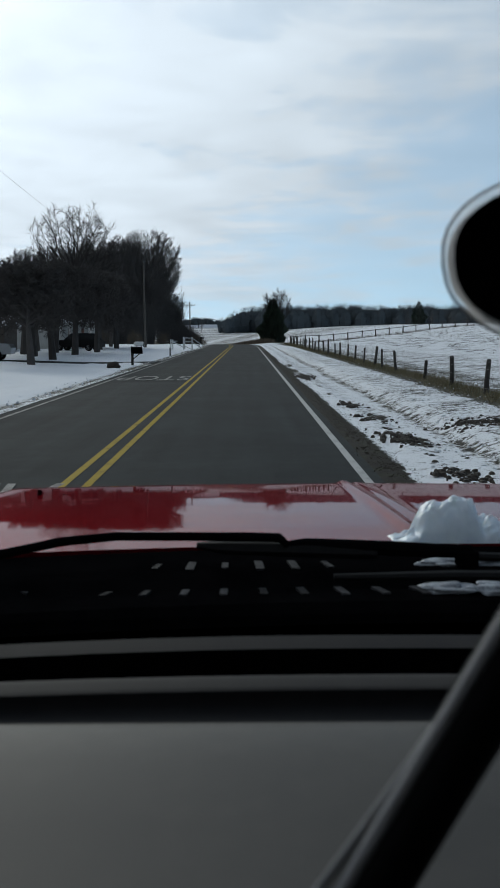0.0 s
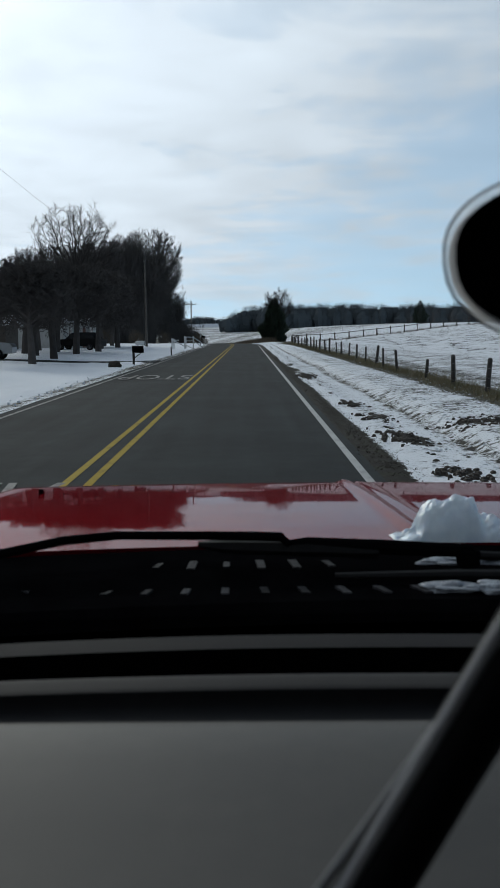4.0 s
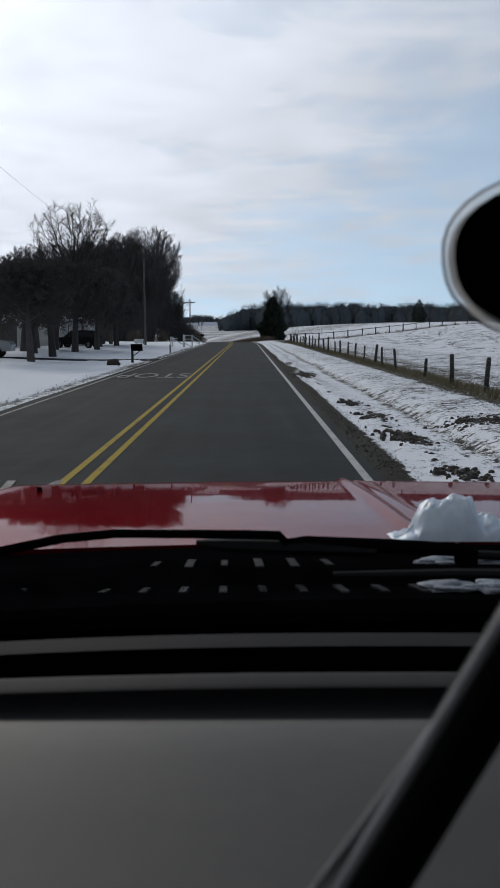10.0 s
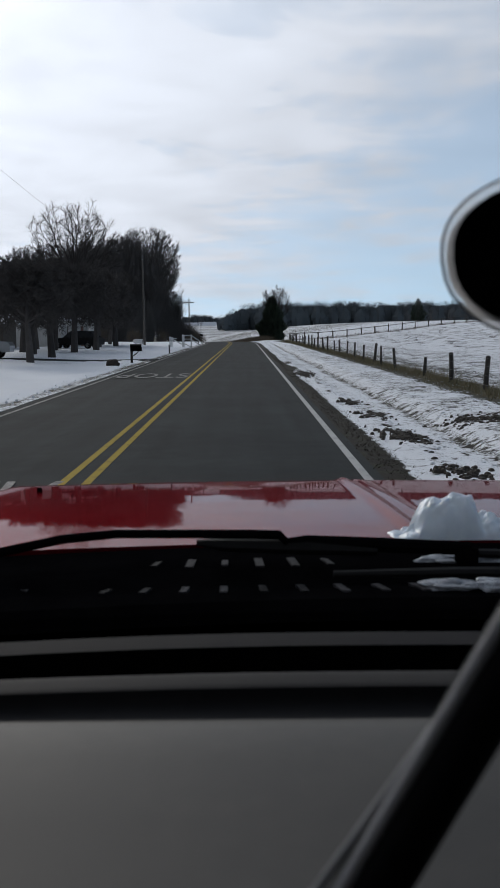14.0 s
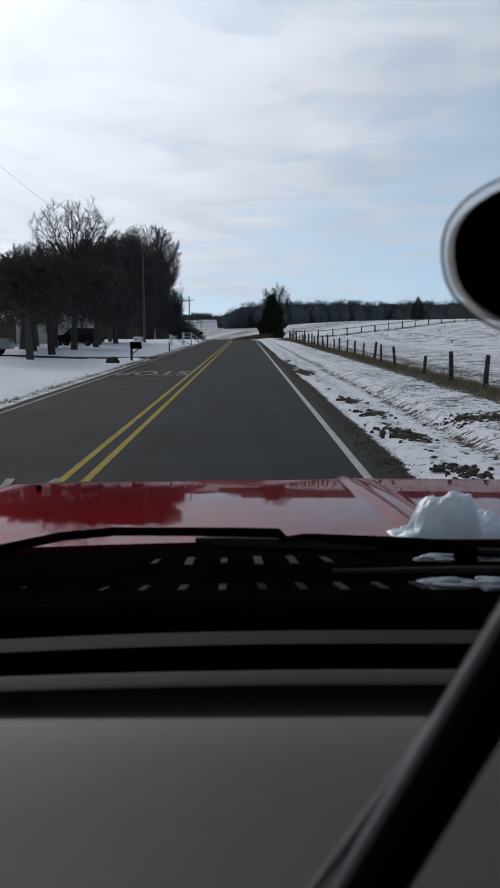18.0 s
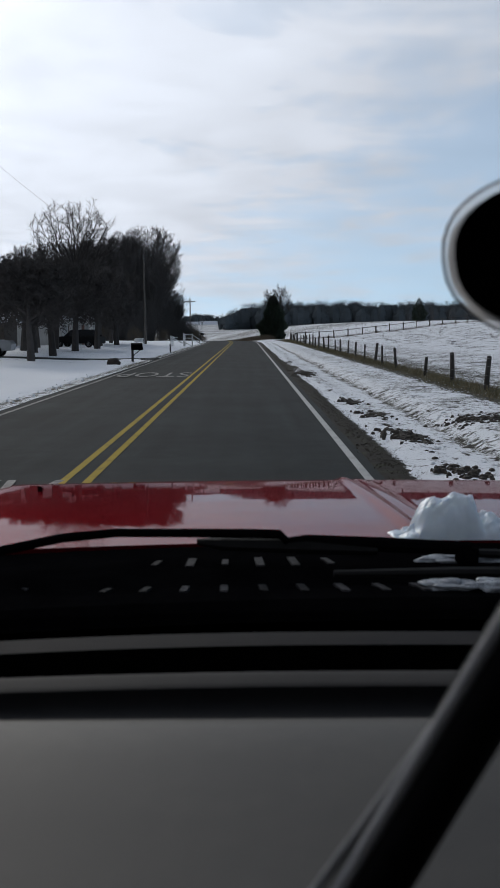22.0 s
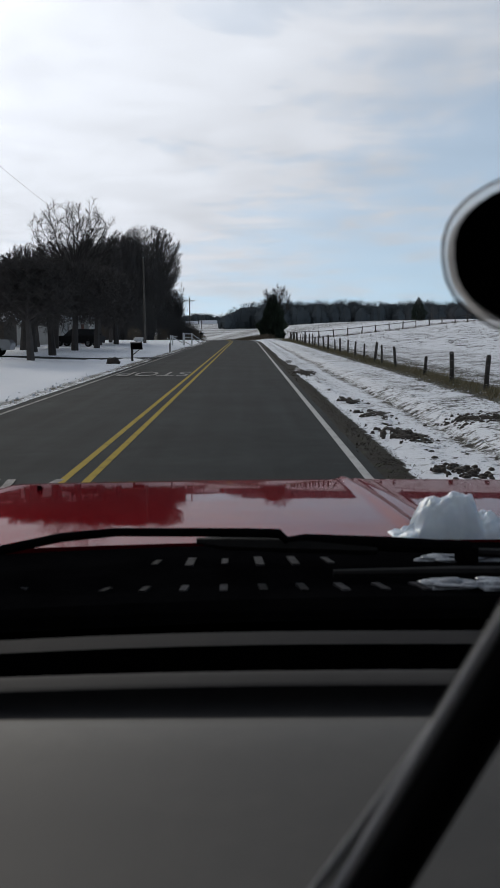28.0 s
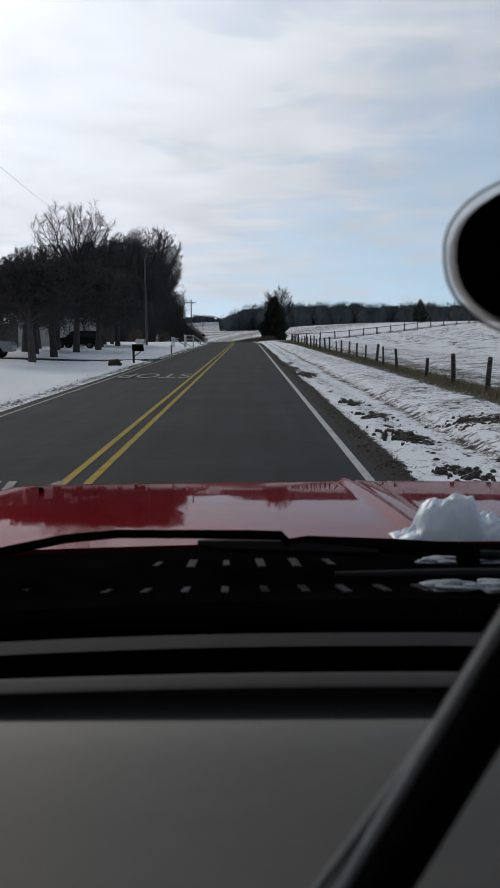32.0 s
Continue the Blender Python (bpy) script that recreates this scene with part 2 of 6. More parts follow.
M["blue_bin"] = material("blue_bin", (0.018, 0.045, 0.13), 0.5, 0, (0.03, 0.06, 0.15), 5)
M["signal_yellow"] = material("signal_yellow", (0.42, 0.22, 0.02), 0.55, 0, (0.30, 0.15, 0.015), 8)
M["siding"] = material("siding", (0.55, 0.55, 0.53), 0.7, 0, (0.45, 0.45, 0.43), 2)
M["brown_siding"] = material("brown_siding", (0.075, 0.062, 0.052), 0.8, 0, (0.105, 0.088, 0.072), 3, bump=0.3)
M["brick"] = material("brick_wall", (0.20, 0.085, 0.06), 0.85, 0, (0.26, 0.13, 0.095), 5, bump=0.4)
M["dark_glass"] = material("dark_glass", (0.02, 0.022, 0.025), 0.08, 0, spec=0.6)
M["sign_white"] = material("sign_white", (0.62, 0.62, 0.60), 0.5, 0, (0.55, 0.55, 0.53), 4)
M["sign_black"] = material("sign_black", (0.02, 0.02, 0.02), 0.5)
M["silver_paint"] = material("silver_paint", (0.30, 0.31, 0.32), 0.35, 0.4, coat=0.7)

red_lamp = bpy.data.materials.new("lit_red_lens")
red_lamp.use_nodes = True
rp = red_lamp.node_tree.nodes["Principled BSDF"]
rp.inputs["Base Color"].default_value = (0.5, 0.01, 0.01, 1)
rp.inputs["Emission Color"].default_value = (1.0, 0.03, 0.03, 1)
rp.inputs["Emission Strength"].default_value = 3.0
M["lit_red"] = red_lamp

# clear pane: straight-through light and Fresnel gloss
glass = bpy.data.materials.new("windshield_glass")
glass.use_nodes = True
gt = glass.node_tree
gt.nodes.remove(gt.nodes["Principled BSDF"])
tr, gl, fr, ms = (gt.nodes.new(k) for k in ("ShaderNodeBsdfTransparent", "ShaderNodeBsdfGlossy", "ShaderNodeFresnel", "ShaderNodeMixShader"))
tr.inputs[0].default_value = (0.97, 0.98, 0.98, 1)
gl.inputs["Roughness"].default_value = 0.02
fr.inputs[0].default_value = 1.25
gt.links.new(fr.outputs[0], ms.inputs[0])
gt.links.new(tr.outputs[0], ms.inputs[1])
gt.links.new(gl.outputs[0], ms.inputs[2])
gt.links.new(ms.outputs[0], gt.nodes["Material Output"].inputs[0])
M["glass"] = glass

# clear, slightly milky plastic
rimm = bpy.data.materials.new("clear_plastic")
rimm.use_nodes = True
rt = rimm.node_tree
rt.nodes.remove(rt.nodes["Principled BSDF"])
tr, tl, ms = (rt.nodes.new(k) for k in ("ShaderNodeBsdfTransparent", "ShaderNodeBsdfTranslucent", "ShaderNodeMixShader"))
tl.inputs[0].default_value = (0.96, 0.96, 0.97, 1)
ms.inputs[0].default_value = 0.30
rt.links.new(tr.outputs[0], ms.inputs[1])
rt.links.new(tl.outputs[0], ms.inputs[2])
rt.links.new(ms.outputs[0], rt.nodes["Material Output"].inputs[0])
M["pale_rim"] = rimm


def asphalt_material():
    m = material("asphalt", (0.0195, 0.0240, 0.0258), 0.88, 0, (0.029, 0.0345, 0.0365), 0.35, bump=0.6, bump_scale=160, bump_dist=0.004, spec=0.06)
    nt = m.node_tree
    p = nt.nodes["Principled BSDF"]
    base = p.inputs["Base Color"].links[0].from_socket
    # aggregate grain, and long streaks worn by tyres
    co = nt.nodes.new("ShaderNodeTexCoord").outputs["Object"]
    g = nt.nodes.new("ShaderNodeTexNoise")
    g.inputs["Scale"].default_value, g.inputs["Detail"].default_value = 55, 4
    nt.links.new(co, g.inputs["Vector"])
    mp = nt.nodes.new("ShaderNodeMapping")
    mp.inputs["Scale"].default_value = (1.5, 0.045, 1)
    nt.links.new(co, mp.inputs[0])
    s = nt.nodes.new("ShaderNodeTexNoise")
    s.inputs["Scale"].default_value, s.inputs["Detail"].default_value = 1.6, 4
    nt.links.new(mp.outputs[0], s.inputs["Vector"])
    ad = nt.nodes.new("ShaderNodeMath")
    ad.operation = "ADD"
    nt.links.new(g.outputs[0], ad.inputs[0])
    nt.links.new(s.outputs[0], ad.inputs[1])
    mr = nt.nodes.new("ShaderNodeMapRange")
    mr.inputs[1].default_value, mr.inputs[2].default_value, mr.inputs[3].default_value, mr.inputs[4].default_value = 0.6, 1.4, 0.62, 1.4
    nt.links.new(ad.outputs[0], mr.inputs[0])
    hs = nt.nodes.new("ShaderNodeHueSaturation")
    nt.links.new(mr.outputs[0], hs.inputs["Value"])
    nt.links.new(base, hs.inputs["Color"])
    nt.links.new(hs.outputs[0], p.inputs["Base Color"])
    return m


M["asphalt"] = asphalt_material()


def ground_material():
    """Snow with grass and soil breaking through; the attribute 'bare' says how thin the snow lies, 'soil' where it is earth."""
    m = bpy.data.materials.new("snowy_ground")
    m.use_nodes = True
    nt = m.node_tree
    p = nt.nodes["Principled BSDF"]
    L = nt.links.new
    co = nt.nodes.new("ShaderNodeTexCoord").outputs["Object"]

    def nz(scale, detail=6, rough=0.6, stretch=None):
        n = nt.nodes.new("ShaderNodeTexNoise")
        n.inputs["Scale"].default_value, n.inputs["Detail"].default_value, n.inputs["Roughness"].default_value = scale, detail, rough
        if stretch:
            mp = nt.nodes.new("ShaderNodeMapping")
            mp.inputs["Scale"].default_value = stretch
            L(co, mp.inputs[0])
            L(mp.outputs[0], n.inputs["Vector"])
        else:
            L(co, n.inputs["Vector"])
        return n.outputs[0]

    def mth(op, a, b):
        n = nt.nodes.new("ShaderNodeMath")
        n.operation = op
        for i, s in enumerate((a, b)):
            if isinstance(s, (int, float)):
                n.inputs[i].default_value = s
            else:
                L(s, n.inputs[i])
        return n.outputs[0]

    def smooth(src, a, b):
        n = nt.nodes.new("ShaderNodeMapRange")
        n.interpolation_type = "SMOOTHSTEP"
        n.inputs[1].default_value, n.inputs[2].default_value = a, b
        L(src, n.inputs[0])
        return n.outputs[0]

    def mixc(fac, a, b):
        n = nt.nodes.new("ShaderNodeMix")
        n.data_type = "RGBA"
        L(fac, n.inputs[0])
        for i, s in ((6, a), (7, b)):
            if isinstance(s, tuple):
                n.inputs[i].default_value = (*s, 1)
            else:
                L(s, n.inputs[i])
        return n.outputs[2]

    bare = nt.nodes.new("ShaderNodeAttribute")
    bare.attribute_name = "bare"
    soil = nt.nodes.new("ShaderNodeAttribute")
    soil.attribute_name = "soil"
    patch = mth("ADD", mth("MULTIPLY", nz(0.55, 8, 0.7), 0.22), mth("ADD", mth("MULTIPLY", nz(3.6, 8, 0.75), 0.34), mth("MULTIPLY", nz(11.0, 7, 0.75), 0.44)))
    show = smooth(mth("ADD", patch, bare.outputs["Fac"]), 0.555, 0.605)
    grass = mixc(nz(2.2), (0.150, 0.125, 0.082), (0.080, 0.092, 0.058))
    grass = mixc(smooth(nz(11), 0.42, 0.56), grass, (0.034, 0.030, 0.026))
    snow = mixc(nz(1.3, 7), (0.88, 0.90, 0.93), (0.76, 0.79, 0.84))
    col = mixc(show, snow, grass)
    earth = mixc(nz(7), (0.006, 0.005, 0.0035), (0.022, 0.018, 0.011))
    earth = mixc(smooth(nz(3.1, 7, 0.7), 0.50, 0.60), earth, (0.024, 0.024, 0.012))
    isoil = smooth(mth("ADD", soil.outputs["Fac"], mth("MULTIPLY", nz(5.2, 9, 0.8), 1.35)), 1.10, 1.16)
    col = mixc(isoil, col, earth)
    L(col, p.inputs["Base Color"])
    p.inputs["Roughness"].default_value = 0.75
    p.inputs["Specular IOR Level"].default_value = 0.06
    b = nt.nodes.new("ShaderNodeBump")
    b.inputs["Strength"].default_value, b.inputs["Distance"].default_value = 0.9, 0.04
    L(mth("ADD", nz(2.6, 8, 0.65), mth("MULTIPLY", nz(17, 5), 0.3)), b.inputs["Height"])
    L(b.outputs[0], p.inputs["Normal"])
    return m


M["ground"] = ground_material()


# ---- mesh helpers ----
class Geo:
    """Vertices and faces gathered for one mesh."""

    def __init__(self):
        self.v, self.f = [], []

    def add(self, vs, fs):
        o = len(self.v)
        self.v += [tuple(p) for p in vs]
        self.f += [tuple(i + o for i in f) for f in fs]
        return self

    def box(self, lo, hi, bev=0.0):
        (a, b, c), (d, e, g) = lo, hi
        if bev <= 0:
            vs = [(x, y, z) for z in (c, g) for y in (b, e) for x in (a, d)]
            return self.add(vs, [(0, 2, 3, 1), (4, 5, 7, 6), (0, 1, 5, 4), (2, 6, 7, 3), (0, 4, 6, 2), (1, 3, 7, 5)])
        bm = bmesh.new()
        bmesh.ops.create_cube(bm, size=1)
        for w in bm.verts:
            w.co = Vector((a + (w.co.x + .5) * (d - a), b + (w.co.y + .5) * (e - b), c + (w.co.z + .5) * (g - c)))
        bmesh.ops.bevel(bm, geom=bm.edges[:], offset=bev, segments=2, affect="EDGES", profile=0.6)
        bm.verts.index_update()
        self.add([w.co[:] for w in bm.verts], [[w.index for w in f.verts] for f in bm.faces])
        bm.free()
        return self

    def tube(self, pts, radii, n=8, cap=True, flat=1.0):
        pts = [Vector(p) for p in pts]
        if not isinstance(radii, (list, tuple)):
            radii = [radii] * len(pts)
        o = len(self.v)
        up = None
        for i, p in enumerate(pts):
            d = (pts[min(i + 1, len(pts) - 1)] - pts[max(i - 1, 0)])
            d = d.normalized() if d.length > 1e-9 else Vector((0, 0, 1))
            if up is None:
                up = d.orthogonal().normalized() if flat == 1.0 else (Vector((0, 0, 1)) - d * d.z).normalized()
            up = (up - d * up.dot(d)).normalized()
            side = d.cross(up)
            for k in range(n):
                a = 2 * math.pi * k / n
                self.v.append(tuple(p + (side * math.cos(a) + up * math.sin(a) * flat) * radii[i]))
        for i in range(len(pts) - 1):
            for k in range(n):
                a, b = o + i * n + k, o + i * n + (k + 1) % n
                self.f.append((a, b, b + n, a + n))
        if cap:
            self.f.append(tuple(o + k for k in reversed(range(n))))
            self.f.append(tuple(o + (len(pts) - 1) * n + k for k in range(n)))
        return self

    def grid(self, rows):
        """rows: a list of equally long lists of points."""
        o, n = len(self.v), len(rows[0])
        for r in rows:
            self.v += [tuple(p) for p in r]
        for i in range(len(rows) - 1):
            for k in range(n - 1):
                a = o + i * n + k
                self.f.append((a, a + 1, a + n + 1, a + n))
        return self

    def prism(self, outline, axis, lo, hi):
        """An outline of 2D points pushed along an axis: x takes (y, z), y takes (x, z), z takes (x, y)."""
        put = {"x": lambda p, t: (t, p[0], p[1]), "y": lambda p, t: (p[0], t, p[1]), "z": lambda p, t: (p[0], p[1], t)}[axis]
        n = len(outline)
        vs = [put(p, lo) for p in outline] + [put(p, hi) for p in outline]
        return self.add(vs, [tuple(range(n))[::-1], tuple(range(n, 2 * n))] + [(i, (i + 1) % n, n + (i + 1) % n, n + i) for i in range(n)])

    def mesh(self, name, mat, smooth=False):
        me = bpy.data.meshes.new(name)
        me.from_pydata(self.v, [], self.f)
        me.materials.append(mat)
        if smooth:
            me.shade_smooth()
        me.update()
        return me


def fix_normals(me):
    bm = bmesh.new()
    bm.from_mesh(me)
    bmesh.ops.recalc_face_normals(bm, faces=bm.faces[:])
    bm.to_mesh(me)
    bm.free()


def part(name, geo, mat, parent=None, label="", smooth=False, fix=True):
    me = geo.mesh(name, M[mat] if isinstance(mat, str) else mat, smooth)
    if fix and len(me.polygons) < 4000:
        fix_normals(me)
    if smooth and len(me.polygons) < 4000:
        me.set_sharp_from_angle(angle=radians(40))
    ob = new(name, me)
    ob.parent = parent
    return tagged(ob, label) if label else ob


def thing(name, label, category, at=(0, 0, 0), group="", kind=""):
    e = new(name)
    e.empty_display_size = 0.2
    e.matrix_world = pose(*at)
    return tagged(e, label, category, group, kind)


def child(name, ob, parent):
    """Another mesh object on the same mesh data, under parent."""
    o = new(name, ob.data)
    o.parent = parent
    return o


def smoothstep(a, b, x):
    t = min(1.0, max(0.0, (x - a) / (b - a)))
    return t * t * (3 - 2 * t)


# ---- lie of the land ----
ROAD_L, ROAD_R = -5.05, 1.79          # asphalt edges along the straight
CURVE_Y, CURVE_R, CURVE_LEN = 125.0, 620.0, 125.0


def bend(y):
    """How far the road has swung to the left at y."""
    if y < CURVE_Y:
        return 0.0
    d = min(y - CURVE_Y, CURVE_LEN)
    return -(d * d) / (2 * CURVE_R) - max(0.0, y - CURVE_Y - CURVE_LEN) * CURVE_LEN / CURVE_R


def profile(y):
    return -3.0 * smoothstep(150, 285, y) + 6.0 * smoothstep(300, 700, y)


def crossing(x, y):
    """1 on the side road that meets ours behind."""
    return 1.0 if abs(y + 332) < 4.2 else 0.0


def height(x, y):
    r = x - bend(y)
    z = profile(y)
    if r > 0 and z < 0:
        z *= 1 - smoothstep(2, 30, r) * (1 - smoothstep(300, 420, y))
    far = smoothstep(2.2, 9.0, max(r - ROAD_R, ROAD_L - r))
    z += far * 0.10 * noise.noise((x * 0.11, y * 0.11, 3.0))
    if r > 0:
        q = max(0.0, r - 8.5)
        rise = min(0.0035 * q * q + 0.06 * q, 5.0) if q < 26 else 3.93 + 2.2 * (1 - math.exp(-(q - 26) * 0.09))
        z += 0.55 * rise * smoothstep(-120, -10, y) * (1 - 0.55 * smoothstep(190, 330, y))
        z += 0.4 * smoothstep(3.4, 6.0, r) * (1 - 0.6 * smoothstep(8, 16, r)) * smoothstep(150, 195, y) * (1 - smoothstep(240, 310, y))
        z += 1.6 * smoothstep(180, 290, y) * smoothstep(8, 40, r) * (1 - smoothstep(330, 480, y))
        z += 0.16 * math.exp(-((r - 4.9) / 1.0) ** 2) * (1 - smoothstep(115, 140, y))
        near = 1 - smoothstep(90, 150, y)
        z += near * (0.05 * math.exp(-((r - 4.0) / 0.28) ** 2) - 0.06 * math.exp(-((r - 3.45) / 0.16) ** 2) - 0.05 * math.exp(-((r - 3.0) / 0.5) ** 2))
    else:
        z += 0.16 * smoothstep(6.0, 14.0, -r) * (1 - smoothstep(100, 140, y))
    if abs(x) > 60 or y > 300:
        z += 2.0 * noise.noise((x * 0.004, y * 0.004, 0.0)) * smoothstep(60, 240, abs(x) + max(0, y - 300))
    return z


def spaced(*runs):
    out = []
    for a, b, n in runs:
        out += [a + (b - a) * i / n for i in range(n)]
    return out + [runs[-1][1]]


SOIL_SPOTS = ((2.40, 47, 0.20, 2.72), (2.46, 42, 0.22, 2.21), (2.55, 39, 0.30, 1.70), (2.72, 24.6, 0.26, 0.94), (2.86, 20.9, 0.28, 1.10), (2.80, 16.9, 0.26, 0.77), (2.84, 16.0, 0.34, 0.77), (3.98, 17.7, 0.22, 0.85), (4.55, 17.8, 0.36, 0.94),
              (2.82, 12.5, 0.30, 0.59), (2.5, 29, 0.12, 0.85), (2.55, 33.5, 0.12, 1.19), (3.2, 14.2, 0.10, 0.42), (2.45, 55, 0.2, 3.40), (3.5, 27.5, 0.12, 0.85))


def drive_y(x):
    return 57.5 + 3.6 * math.exp(-((x + 5.2) / 2.6) ** 2)


def build_ground():
    xs = spaced((-2600, -900, 4), (-900, -260, 8), (-260, -90, 10), (-90, -30, 16), (-30, -9, 26), (-9, -5.35, 18), (-5.35, 1.95, 5), (1.95, 3.2, 16), (3.2, 9, 42),
                (9, 24, 44), (24, 60, 26), (60, 140, 14), (140, 400, 12), (400, 2600, 8))
    ys = spaced((-2600, -700, 5), (-700, -345, 20), (-345, -320, 16), (-320, -40, 70), (-40, 6, 20), (6, 45, 150), (45, 100, 120), (100, 200, 110), (200, 330, 50), (330, 700, 50), (700, 2600, 12))
    g = Geo()
    bare, soil = [], []
    rows = []
    for y in ys:
        row = []
        for x0 in xs:
            x = x0 + bend(y) * (1 - smoothstep(60, 300, abs(x0)))
            r = x - bend(y)
            z = height(x, y)
            on_road = ROAD_L + 0.02 < r < ROAD_R - 0.02 or crossing(x, y)
            d = max(r - ROAD_R, ROAD_L - r)
            if on_road:
                z -= 0.09
            elif d < 14 and -20 < y < 220:
                rough = smoothstep(0.3, 1.2, d)
                z += rough * (0.022 * noise.noise((x * 2.1, y * 2.1, 0)) + 0.035 * noise.noise((x * 0.7, y * 0.7, 5)))
                z += 0.05 * smoothstep(0.45, 0.9, d)
            b, s = -0.10, 0.0
            if r > 0:
                w = noise.noise((y * 0.09, 1.0, 2.0))
                w2 = noise.noise((y * 0.8, 4.0, 1.0)) + 0.6 * noise.noise((y * 2.3, 8.0, 1.0))
                s = 0.75 * (1 - smoothstep(0.22, 0.58 + 0.22 * w + 0.12 * w2, r - ROAD_R))
                b = -0.012 + 0.026 * (1 - smoothstep(5.4, 6.6, r)) * (1 - smoothstep(60, 140, y)) + 0.044 * math.exp(-((r - 4.4 - 0.5 * w) / 1.2) ** 2) + 0.05 * math.exp(-((r - 2.75 - 0.2 * w) / 0.30) ** 2) + 0.075 * math.exp(-((r - 3.45 - 0.1 * w) / 0.16) ** 2) + 0.24 * math.exp(-((r - 6.35) / 0.95) ** 4) * (1 - smoothstep(150, 170, y))
                b += (0.045 * smoothstep(6.9, 8.4, r) + 0.065 * math.exp(-((r - 8.0) / 1.1) ** 2) + 0.03 * math.exp(-((r - 11.0) / 2.5) ** 2)) * (1 - smoothstep(60, 200, abs(y - 60)) * 0.4)
                b += 0.16 * smoothstep(3.6, 5.5, r) * (1 - smoothstep(8, 11, r)) * smoothstep(160, 195, y)
                if 8 < y < 60:
                    for px_, py_, sx_, sy_ in SOIL_SPOTS:
                        s += 0.60 * math.exp(-((x - px_) / (1.1 * sx_)) ** 2 - ((y - py_) / (1.1 * sy_)) ** 2)
                b -= 0.010 * math.exp(-((r - 3.3) / 0.7) ** 2)
            else:
                w2 = noise.noise((y * 0.7, 14.0, 1.0)) + 0.6 * noise.noise((y * 2.1, 18.0, 1.0))
                s = 0.66 * (1 - smoothstep(0.06, 0.34 + 0.12 * w2, ROAD_L - r))
                b = -0.085 + 0.05 * noise.noise((x * 0.16, y * 0.09, 8.0))
                if abs(y - drive_y(r)) < 2.3 and -27 < r:
                    z -= 0.14
                b += 0.10 * math.exp(-((y - 54) / 4.5) ** 2) * smoothstep(6.5, 9, -r) + 0.20 * math.exp(-((r + 5.32) / 0.4) ** 2)
            if y < -20:
                b += 0.03
            if y > 200:
                b += (0.06 + 0.018 * math.sin(y * 0.11 + 2.0 * noise.noise((x * 0.01, y * 0.01, 4.0)))) * smoothstep(200, 260, y)
            bare.append(b)
            soil.append(s)
            row.append((x, y, z))
        rows.append(row)
    g.grid(rows)
    me = g.mesh("ground", M["ground"], True)
    for name, vals in (("bare", bare), ("soil", soil)):
        at = me.attributes.new(name, "FLOAT", "POINT")
        at.data.foreach_set("value", vals)
    return tagged(new("ground", me), "snow-covered fields and yards with grass breaking through", "ground", kind="structure")


ground = build_ground()


def ribbon(a, b, y0, y1, step, lift, thick=0.0):
    """A strip along the road between the offsets a and b."""
    g = Geo()
    n = max(1, int((y1 - y0) / step))
    rows = []
    for i in range(n + 1):
        y = y0 + (y1 - y0) * i / n
        c = bend(y)
        z = profile(y)
        if thick:
            ea, eb = 0.05 * noise.noise((y * 0.6, 7, 0)), 0.05 * noise.noise((y * 0.6, 3, 0))
            rows.append([(a + c - 0.10, y, z - thick), (a + c + ea, y, z + lift - 0.01), ((a + b) / 2 + c, y, z + lift + 0.03), (b + c + eb, y, z + lift - 0.01), (b + c + 0.10, y, z - thick)])
        else:
            t = lambda x: lift + 0.03 * (1 - abs(x - (ROAD_L + ROAD_R) / 2) / ((ROAD_R - ROAD_L) / 2)) - 0.01 * abs(x - (ROAD_L + ROAD_R) / 2) / ((ROAD_R - ROAD_L) / 2)
            rows.append([(a + c, y, z + t(a)), (b + c, y, z + t(b))])
    return g.grid(rows)


road = tagged(new("road", ribbon(ROAD_L, ROAD_R, -700, 690, 2.0, 0.0, 0.12).mesh("road", M["asphalt"])), "two-lane grey asphalt road, worn and salted", "road", kind="structure")
for a, b, mat, lab in ((-1.880, -1.785, "yellow_line", "worn yellow centre line"), (-1.605, -1.51, "yellow_line", "worn yellow centre line"),
                       (1.55, 1.655, "white_line", "worn white edge line"), (-4.79, -4.70, "worn_letter", "worn white edge line")):
    part("lane_line", ribbon(a, b, -322, 690, 2.0, 0.006), mat, road, lab, fix=False)
# side road at the junction
g = Geo()
g.grid([[(x, -332 - 4.2, -0.05), (x, -332 - 4.0, 0.012), (x, -332, 0.03), (x, -332 + 4.0, 0.012), (x, -332 + 4.2, -0.05)] for x in spaced((-500, 500, 60))])
side_road = tagged(new("side_road", g.mesh("side_road", M["asphalt"])), "grey asphalt side road meeting at the junction", "road", kind="structure")
for y0 in (-332.20, -331.95):
    part("lane_line", Geo().grid([[(x, y0, 0.036), (x, y0 + 0.1, 0.036)] for x in spaced((12, 300, 30))]), "yellow_line", side_road, "worn yellow centre line", fix=False)
for k in range(5):
    part("lane_dash", Geo().box((-8 + k * 3.2, -328.9, 0.022), (-6.6 + k * 3.2, -328.78, 0.034)), "white_line", side_road, "short white dashes across the junction")


